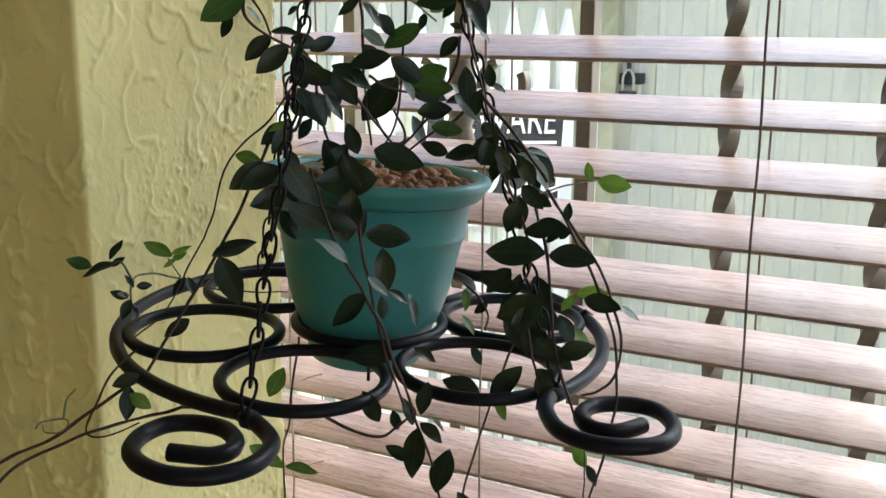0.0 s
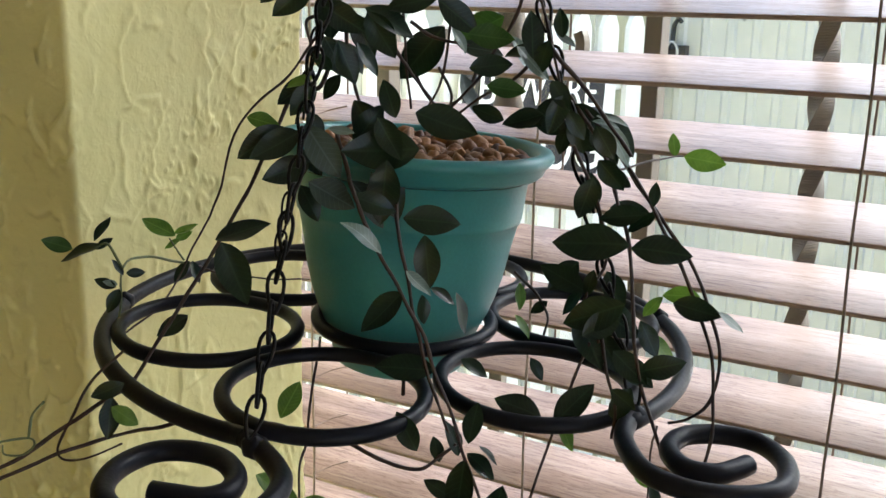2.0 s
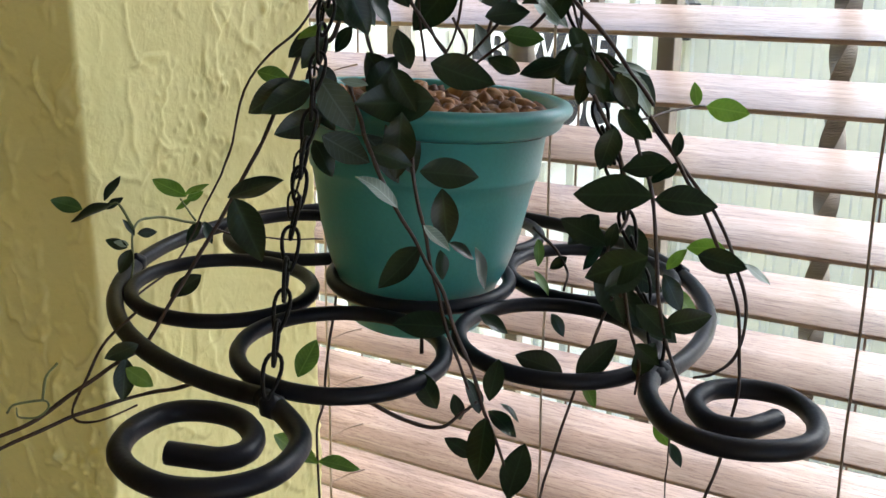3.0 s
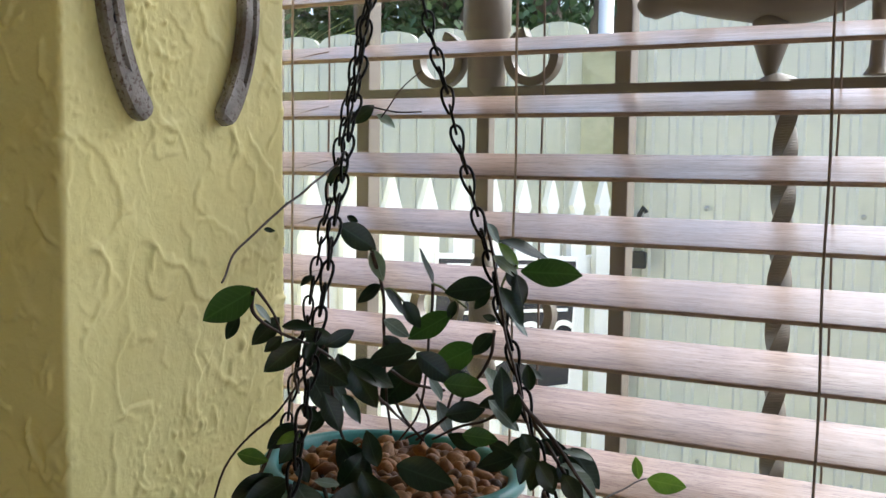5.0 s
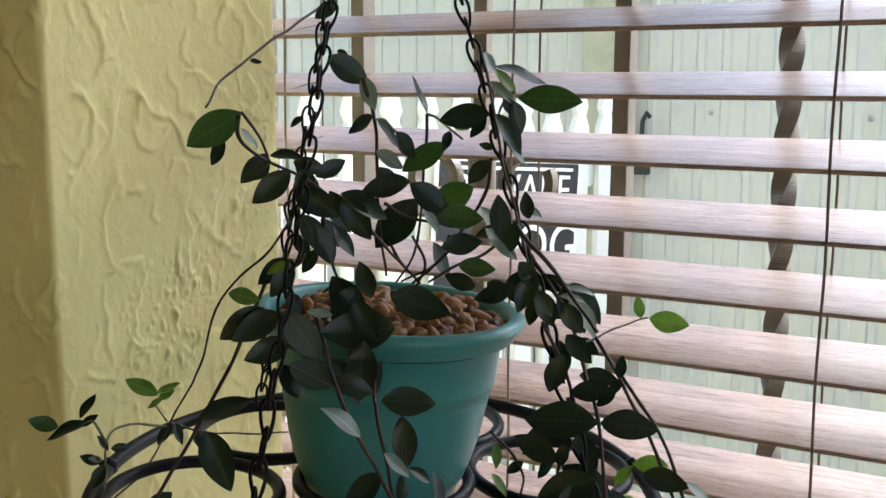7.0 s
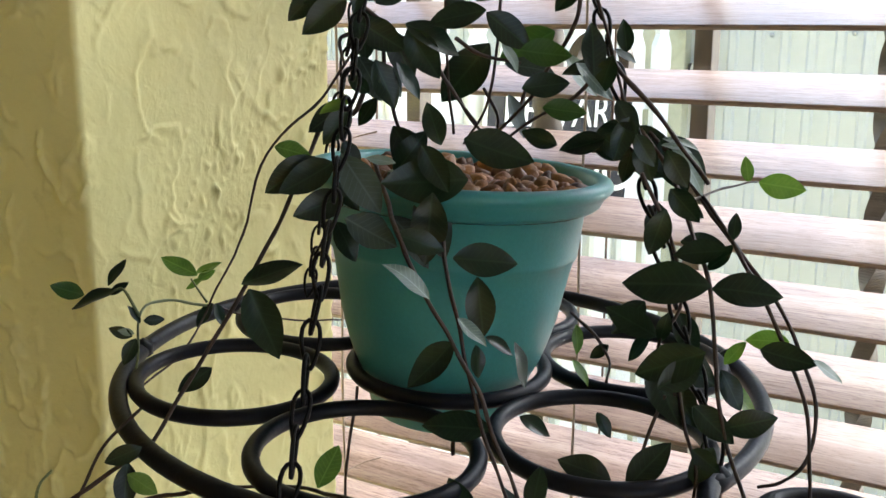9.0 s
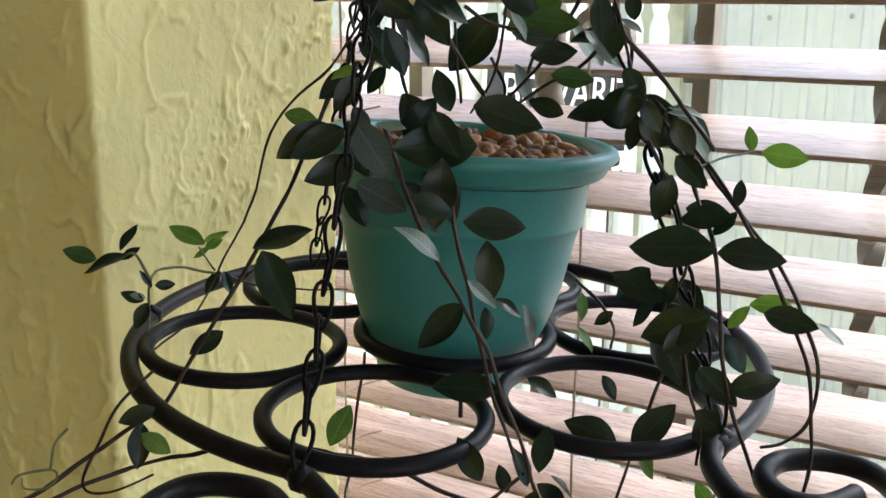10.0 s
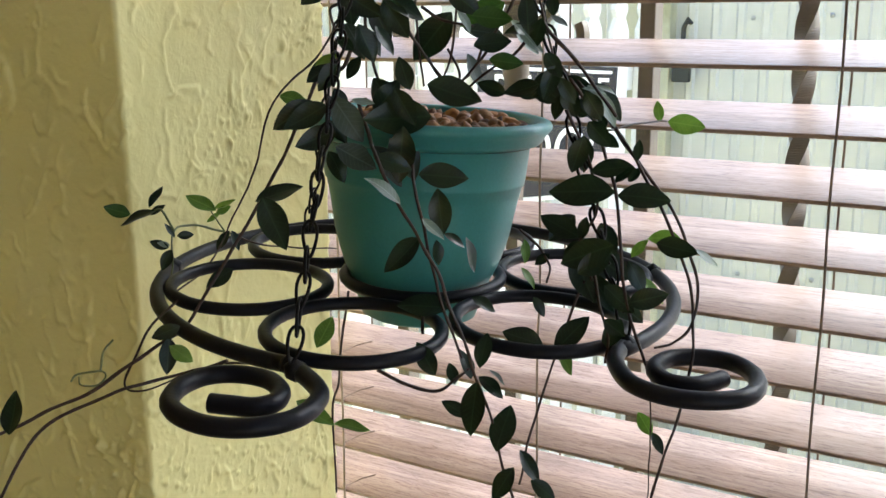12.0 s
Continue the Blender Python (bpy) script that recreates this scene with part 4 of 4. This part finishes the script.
p = vine_plant("dark green trailing vine draped over the hanger ring and chain")
vine_stem(p, [(88, 11, 128), (114, 3, 108), (140, -7, 80), (163, -20, 59), (179, -37, 38), (183, -41, 21), (182, -46, 7), (175, -50, 0), (167, -53, -3)], 1.0)
vine_stem(p, [(102, 5, 121), (127, -9, 100), (151, -26, 76), (166, -32, 52), (178, -40, 29), (184, -47, 3), (183, -57, -23), (175, -67, -61), (171, -65, -77)], 1.0)
vine_stem(p, [(88, 11, 131), (115, -9, 107), (131, -30, 88), (145, -50, 70), (149, -54, 43), (156, -61, 15), (169, -67, -12)], 1.1)
vine_stem(p, [(131, -54, 26), (126, -62, 8), (122, -71, -11), (116, -85, -47), (113, -92, -69)], 0.8)
vine_stem(p, [(133, -50, 38), (139, -54, 17), (145, -58, 0), (146, -63, -11)], 0.9)
vine_stem(p, [(129, 61, -54), (110, 118, -99), (102, 142, -149), (102, 139, -184)], 0.7)
vine_stem(p, [(128, -20, 97), (133, 14, 97), (138, 47, 96)], 0.65)
vine_stem(p, [(65, 10, 36), (79, 7, 27), (88, 1, 18), (90, -8, 11)], 0.9)
vine_stem(p, [(113, -35, 108), (125, -35, 83), (132, -40, 60), (126, -49, 44), (135, -53, 26)], 0.9)
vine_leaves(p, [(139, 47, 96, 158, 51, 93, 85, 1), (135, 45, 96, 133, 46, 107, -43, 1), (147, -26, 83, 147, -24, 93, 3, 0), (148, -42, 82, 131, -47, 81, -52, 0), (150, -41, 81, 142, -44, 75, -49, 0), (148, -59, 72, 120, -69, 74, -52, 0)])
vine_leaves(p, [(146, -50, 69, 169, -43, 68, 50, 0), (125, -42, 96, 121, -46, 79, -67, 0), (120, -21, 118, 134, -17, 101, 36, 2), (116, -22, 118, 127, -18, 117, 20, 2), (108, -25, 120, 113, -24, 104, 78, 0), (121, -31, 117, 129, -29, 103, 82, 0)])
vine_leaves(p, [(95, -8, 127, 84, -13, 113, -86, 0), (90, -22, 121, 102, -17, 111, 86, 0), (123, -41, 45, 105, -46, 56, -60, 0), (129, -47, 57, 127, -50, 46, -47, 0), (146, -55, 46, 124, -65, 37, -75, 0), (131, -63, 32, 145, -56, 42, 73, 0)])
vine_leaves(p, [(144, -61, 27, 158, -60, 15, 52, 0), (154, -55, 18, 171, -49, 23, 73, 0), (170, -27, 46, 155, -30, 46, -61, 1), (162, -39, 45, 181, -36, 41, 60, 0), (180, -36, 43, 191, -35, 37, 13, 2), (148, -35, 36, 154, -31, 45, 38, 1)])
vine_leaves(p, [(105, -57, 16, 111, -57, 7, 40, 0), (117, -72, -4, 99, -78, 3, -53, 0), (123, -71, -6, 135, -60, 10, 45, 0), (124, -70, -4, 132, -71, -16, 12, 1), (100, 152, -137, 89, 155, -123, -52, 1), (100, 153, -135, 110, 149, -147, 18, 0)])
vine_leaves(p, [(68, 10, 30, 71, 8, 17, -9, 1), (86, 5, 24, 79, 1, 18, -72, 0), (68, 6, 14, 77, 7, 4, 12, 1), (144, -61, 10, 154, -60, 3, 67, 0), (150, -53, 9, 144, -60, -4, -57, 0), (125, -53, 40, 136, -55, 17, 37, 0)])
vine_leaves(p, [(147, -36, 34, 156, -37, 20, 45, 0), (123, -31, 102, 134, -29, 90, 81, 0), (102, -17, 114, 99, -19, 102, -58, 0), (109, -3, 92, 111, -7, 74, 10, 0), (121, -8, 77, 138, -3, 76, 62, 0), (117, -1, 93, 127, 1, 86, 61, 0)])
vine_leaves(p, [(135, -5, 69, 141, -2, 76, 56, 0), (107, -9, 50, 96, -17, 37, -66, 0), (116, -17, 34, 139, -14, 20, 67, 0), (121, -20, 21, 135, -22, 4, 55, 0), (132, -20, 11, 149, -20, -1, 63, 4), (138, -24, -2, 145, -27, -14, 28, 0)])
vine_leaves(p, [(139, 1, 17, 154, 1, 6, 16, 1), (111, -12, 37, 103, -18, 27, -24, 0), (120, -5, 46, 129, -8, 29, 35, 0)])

p = vine_plant("long trailing vine with sparse leaves reaching the stucco wall")
vine_stem(p, [(-7, -49, 139), (-10, -53, 129), (-27, -49, 126), (-31, -59, 110), (-29, -80, 88), (-32, -101, 62), (-42, -129, 24), (-45, -148, 4)], 1.25)
vine_stem(p, [(40, -127, -7), (-4, -109, -19), (-44, -122, -22)], 1.0)
vine_stem(p, [(-5, -43, 170), (-11, -45, 160), (-28, -52, 135), (-48, -66, 111), (-76, -56, 66), (-107, -46, 31), (-106, -65, 13), (-104, -98, 3)], 0.75)
vine_stem(p, [(-108, -47, 31), (-109, -75, 39), (-101, -96, 39), (-85, -115, 21)], 0.8, M_SHOOT)
vine_stem(p, [(-121, -32, 27), (-128, -36, 40)], 0.7, M_SHOOT)
vine_stem(p, [(-80, -116, 46), (-85, -119, 57), (-88, -122, 57)], 0.7, M_SHOOT)
vine_stem(p, [(-60, -136, 14), (-61, -156, 4), (-59, -175, -13), (-53, -181, -19), (-44, -177, -19), (-32, -167, -13)], 0.7)
vine_stem(p, [(-57, -193, -6), (-58, -189, 2), (-56, -184, 7)], 0.7, M_SHOOT)
vine_stem(p, [(-64, -204, -9), (-63, -201, -6), (-57, -193, -6), (-55, -192, -9), (-57, -196, -12), (-61, -201, -11), (-62, -201, -7)], 0.6, M_SHOOT)
vine_stem(p, [(-17, -47, 3), (-10, -68, -40), (-5, -82, -55), (10, -102, -92)], 0.75)
vine_stem(p, [(-119, -31, 26), (-108, -4, 13), (-83, 33, 6)], 0.7)
vine_stem(p, [(-45, -148, 4), (-57, -159, -5), (-71, -185, -20), (-82, -204, -27), (-87, -223, -31), (-93, -243, -33)], 1.1)
vine_stem(p, [(-31, -135, -15), (-64, -138, -27), (-68, -175, -25), (-81, -206, -33), (-77, -227, -43), (-70, -245, -56), (-68, -250, -65)], 1.0)
vine_leaves(p, [(-27, -110, 64, -11, -94, 73, 32, 0), (6, -143, 73, 18, -143, 50, 45, 0), (-39, -117, 29, -47, -128, 21, -73, 0), (-99, -128, 55, -108, -137, 60, -63, 3), (-93, -120, 58, -90, -114, 69, 18, 0), (-90, -118, 56, -102, -132, 51, -14, 0)])
vine_leaves(p, [(-92, -120, 54, -88, -114, 59, 37, 0), (-139, -20, 37, -153, -30, 48, -48, 1), (-139, -20, 35, -133, -13, 39, 79, 1), (-140, -20, 38, -131, -10, 42, 18, 1), (-137, -18, 35, -143, -25, 31, -24, 1), (-82, -112, 42, -76, -106, 42, 78, 0)])
vine_leaves(p, [(-84, -117, 36, -91, -123, 40, -76, 0), (-83, -116, 35, -85, -122, 25, -50, 0), (-83, -113, 41, -86, -115, 49, -21, 0), (-84, -116, 37, -88, -121, 39, -61, 2), (-43, -153, 7, -51, -164, 3, -71, 0), (-46, -158, 2, -43, -164, -14, -21, 0)])
vine_leaves(p, [(-43, -161, -1, -34, -156, -9, 65, 1), (36, -146, 5, 39, -138, 18, 38, 1), (35, -134, -37, 49, -125, -40, 12, 1), (18, -141, -26, 34, -135, -38, 20, 1), (-67, -237, -24, -69, -229, -7, -1, 0), (-112, -38, 29, -117, -46, 19, -32, 0)])
vine_leaves(p, [(-111, -37, 29, -107, -37, 17, 6, 0)])

p = vine_plant("twining vine climbing the paired chains above the pot")
vine_stem(p, [(-43, 26, 264), (-41, -14, 246), (-40, -48, 230), (-36, -76, 217), (-22, -102, 206)], 0.8)
vine_stem(p, [(-6, -99, 203), (-9, -95, 192), (-3, -82, 181), (5, -68, 174), (10, -57, 166)], 1.0)
vine_stem(p, [(-5, -98, 204), (1, -94, 194), (5, -92, 182)], 0.8)
vine_stem(p, [(-1, -66, 163), (-4, -69, 160), (-2, -69, 150)], 1.0)
vine_stem(p, [(10, -57, 166), (6, -51, 143), (8, -42, 120), (10, -30, 110)], 1.1)
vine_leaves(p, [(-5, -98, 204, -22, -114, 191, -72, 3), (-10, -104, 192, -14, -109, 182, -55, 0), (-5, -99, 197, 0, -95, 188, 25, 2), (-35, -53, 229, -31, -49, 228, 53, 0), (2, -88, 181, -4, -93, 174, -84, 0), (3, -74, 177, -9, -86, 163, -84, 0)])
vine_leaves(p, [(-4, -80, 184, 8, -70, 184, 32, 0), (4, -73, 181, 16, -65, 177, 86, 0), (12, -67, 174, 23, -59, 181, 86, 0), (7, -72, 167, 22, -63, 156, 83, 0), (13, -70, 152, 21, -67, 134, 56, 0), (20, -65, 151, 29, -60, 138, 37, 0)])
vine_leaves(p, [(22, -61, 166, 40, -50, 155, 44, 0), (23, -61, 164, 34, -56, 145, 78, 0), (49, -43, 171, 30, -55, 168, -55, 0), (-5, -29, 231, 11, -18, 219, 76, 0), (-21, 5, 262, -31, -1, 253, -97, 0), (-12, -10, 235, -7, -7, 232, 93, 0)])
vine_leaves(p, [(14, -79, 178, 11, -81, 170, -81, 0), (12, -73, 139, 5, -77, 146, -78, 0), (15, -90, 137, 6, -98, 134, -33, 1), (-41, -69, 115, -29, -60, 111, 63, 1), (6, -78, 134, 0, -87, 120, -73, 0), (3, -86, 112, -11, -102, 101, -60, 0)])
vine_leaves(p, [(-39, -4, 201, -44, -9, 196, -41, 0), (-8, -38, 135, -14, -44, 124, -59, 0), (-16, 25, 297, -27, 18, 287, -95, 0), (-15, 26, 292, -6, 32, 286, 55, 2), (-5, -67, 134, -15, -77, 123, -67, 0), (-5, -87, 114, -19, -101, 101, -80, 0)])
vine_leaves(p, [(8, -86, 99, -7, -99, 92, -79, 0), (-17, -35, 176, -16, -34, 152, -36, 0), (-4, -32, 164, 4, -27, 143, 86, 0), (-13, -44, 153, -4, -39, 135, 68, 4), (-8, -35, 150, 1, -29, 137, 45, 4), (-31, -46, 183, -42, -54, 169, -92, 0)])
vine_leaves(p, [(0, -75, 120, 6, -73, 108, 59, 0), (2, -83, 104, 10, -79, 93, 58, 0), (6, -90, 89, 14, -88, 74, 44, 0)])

p = vine_plant("bushy dark green stems rising from the pebbles")
vine_stem(p, [(28, -49, 219), (26, -35, 199), (20, -25, 175), (14, -14, 151), (11, -3, 117)], 1.0)
vine_stem(p, [(48, -24, 202), (44, -19, 178), (40, -15, 156), (29, -5, 131), (13, 3, 112)], 0.9)
vine_stem(p, [(84, -28, 181), (77, -19, 166), (66, -13, 151), (46, -1, 131), (21, 7, 112)], 1.1)
vine_stem(p, [(29, -47, 147), (25, -27, 136), (24, -6, 122)], 1.0)
vine_stem(p, [(34, -42, 160), (42, -37, 154), (57, -29, 150)], 1.0)
vine_stem(p, [(96, -31, 151), (78, -20, 136), (56, -7, 127), (31, 8, 114)], 1.0)
vine_stem(p, [(21, -73, 107), (18, -63, 108), (13, -52, 112), (11, -41, 117), (8, -30, 117)], 0.9, M_SHOOT)
vine_stem(p, [(28, -37, 200), (31, -34, 200), (36, -32, 194)], 0.7, M_SHOOT)
vine_stem(p, [(48, -24, 202), (53, -22, 200), (59, -18, 194), (63, -16, 190)], 0.8, M_SHOOT)
vine_stem(p, [(11, 0, 138), (17, 2, 123), (27, 5, 113)], 1.0)
vine_stem(p, [(39, 17, 138), (33, 11, 123), (18, 0, 114)], 0.9)
vine_stem(p, [(21, 7, 138), (28, 8, 123), (25, 4, 111)], 0.9)
vine_stem(p, [(-18, 23, 297), (-5, 32, 294), (7, 39, 293)], 0.6)
vine_stem(p, [(-13, 27, 291), (-2, 33, 307), (8, 37, 316)], 0.5)
vine_leaves(p, [(25, -44, 220, 30, -42, 205, 91, 2), (26, -38, 202, 17, -44, 193, -49, 0), (28, -37, 200, 36, -32, 188, 32, 0), (38, -36, 194, 45, -33, 181, 55, 0), (30, -42, 185, 41, -36, 177, 56, 2), (59, -24, 188, 41, -36, 177, -50, 3)])
vine_leaves(p, [(30, -43, 177, 40, -37, 168, 69, 0), (48, -24, 202, 42, -28, 219, -17, 0), (62, -22, 195, 69, -18, 196, 49, 1), (60, -23, 194, 58, -25, 185, -53, 0), (49, -43, 170, 65, -35, 157, 67, 0), (61, -37, 155, 79, -28, 153, 67, 3)])
vine_leaves(p, [(55, -41, 158, 62, -38, 148, 31, 2), (63, -39, 140, 79, -29, 143, 66, 0), (75, -45, 133, 90, -38, 131, 64, 3), (42, -68, 119, 36, -68, 135, -57, 0), (31, -84, 113, 22, -90, 116, -30, 2), (41, -81, 120, 51, -79, 103, 64, 0)])
vine_leaves(p, [(54, -71, 122, 77, -60, 113, 61, 0), (94, -26, 120, 79, -35, 115, -48, 0), (26, 4, 158, 8, -7, 133, -86, 0), (48, 27, 163, 26, 16, 151, -73, 3), (32, 7, 149, 52, 17, 146, 48, 4), (34, 7, 135, 41, 10, 116, 29, 4)])
vine_leaves(p, [(59, 6, 113, 45, 0, 119, -83, 0)])

p = vine_plant("twining vine climbing the single chain above the pot")
vine_stem(p, [(57, 20, 232), (67, 9, 214), (75, -4, 200), (82, -13, 185), (89, -20, 169), (97, -26, 152), (103, -29, 132), (109, -32, 117)], 0.9)
vine_stem(p, [(89, -11, 212), (83, -13, 206), (81, -15, 199)], 0.8, M_SHOOT)
vine_stem(p, [(97, -31, 152), (107, -31, 140), (119, -30, 128), (128, -32, 118), (138, -34, 105)], 1.2)
vine_leaves(p, [(81, -23, 202, 61, -34, 201, -59, 0), (80, -24, 200, 73, -28, 192, -58, 0), (90, -10, 209, 117, 1, 209, 54, 3), (80, -15, 224, 102, -5, 219, 22, 0), (66, 2, 232, 72, 5, 222, 39, 2), (80, -15, 223, 90, -10, 212, 37, 1)])
vine_leaves(p, [(89, -14, 208, 93, -12, 193, 71, 0), (85, -16, 210, 90, -14, 201, 74, 0), (79, -19, 217, 91, -13, 208, 43, 2), (84, -22, 202, 95, -17, 183, 47, 0), (87, -21, 192, 97, -17, 179, 18, 2), (83, -23, 186, 77, -26, 188, -87, 0)])
vine_leaves(p, [(85, -33, 181, 77, -38, 171, -68, 0), (94, -39, 145, 93, -37, 165, 13, 0), (103, -28, 154, 101, -27, 166, -47, 0), (87, -41, 150, 101, -37, 137, 31, 2), (96, -31, 150, 81, -39, 148, -35, 0), (109, -40, 130, 105, -45, 114, -62, 0)])
vine_leaves(p, [(100, -35, 153, 96, -39, 139, -51, 0), (111, -40, 124, 119, -39, 112, 68, 0), (104, -41, 136, 112, -40, 124, 55, 0), (96, 0, 111, 79, -6, 117, -83, 0), (70, 25, 134, 55, 19, 152, -31, 2), (64, 9, 115, 75, 13, 111, 83, 0)])
vine_leaves(p, [(95, 1, 121, 110, 6, 116, 67, 0), (95, 0, 110, 108, 3, 102, 80, 0), (108, 0, 117, 120, 1, 97, 74, 0), (111, 7, 119, 125, 9, 100, 47, 4), (108, 4, 118, 122, 8, 116, 18, 2), (80, 19, 155, 89, 23, 150, 33, 4)])
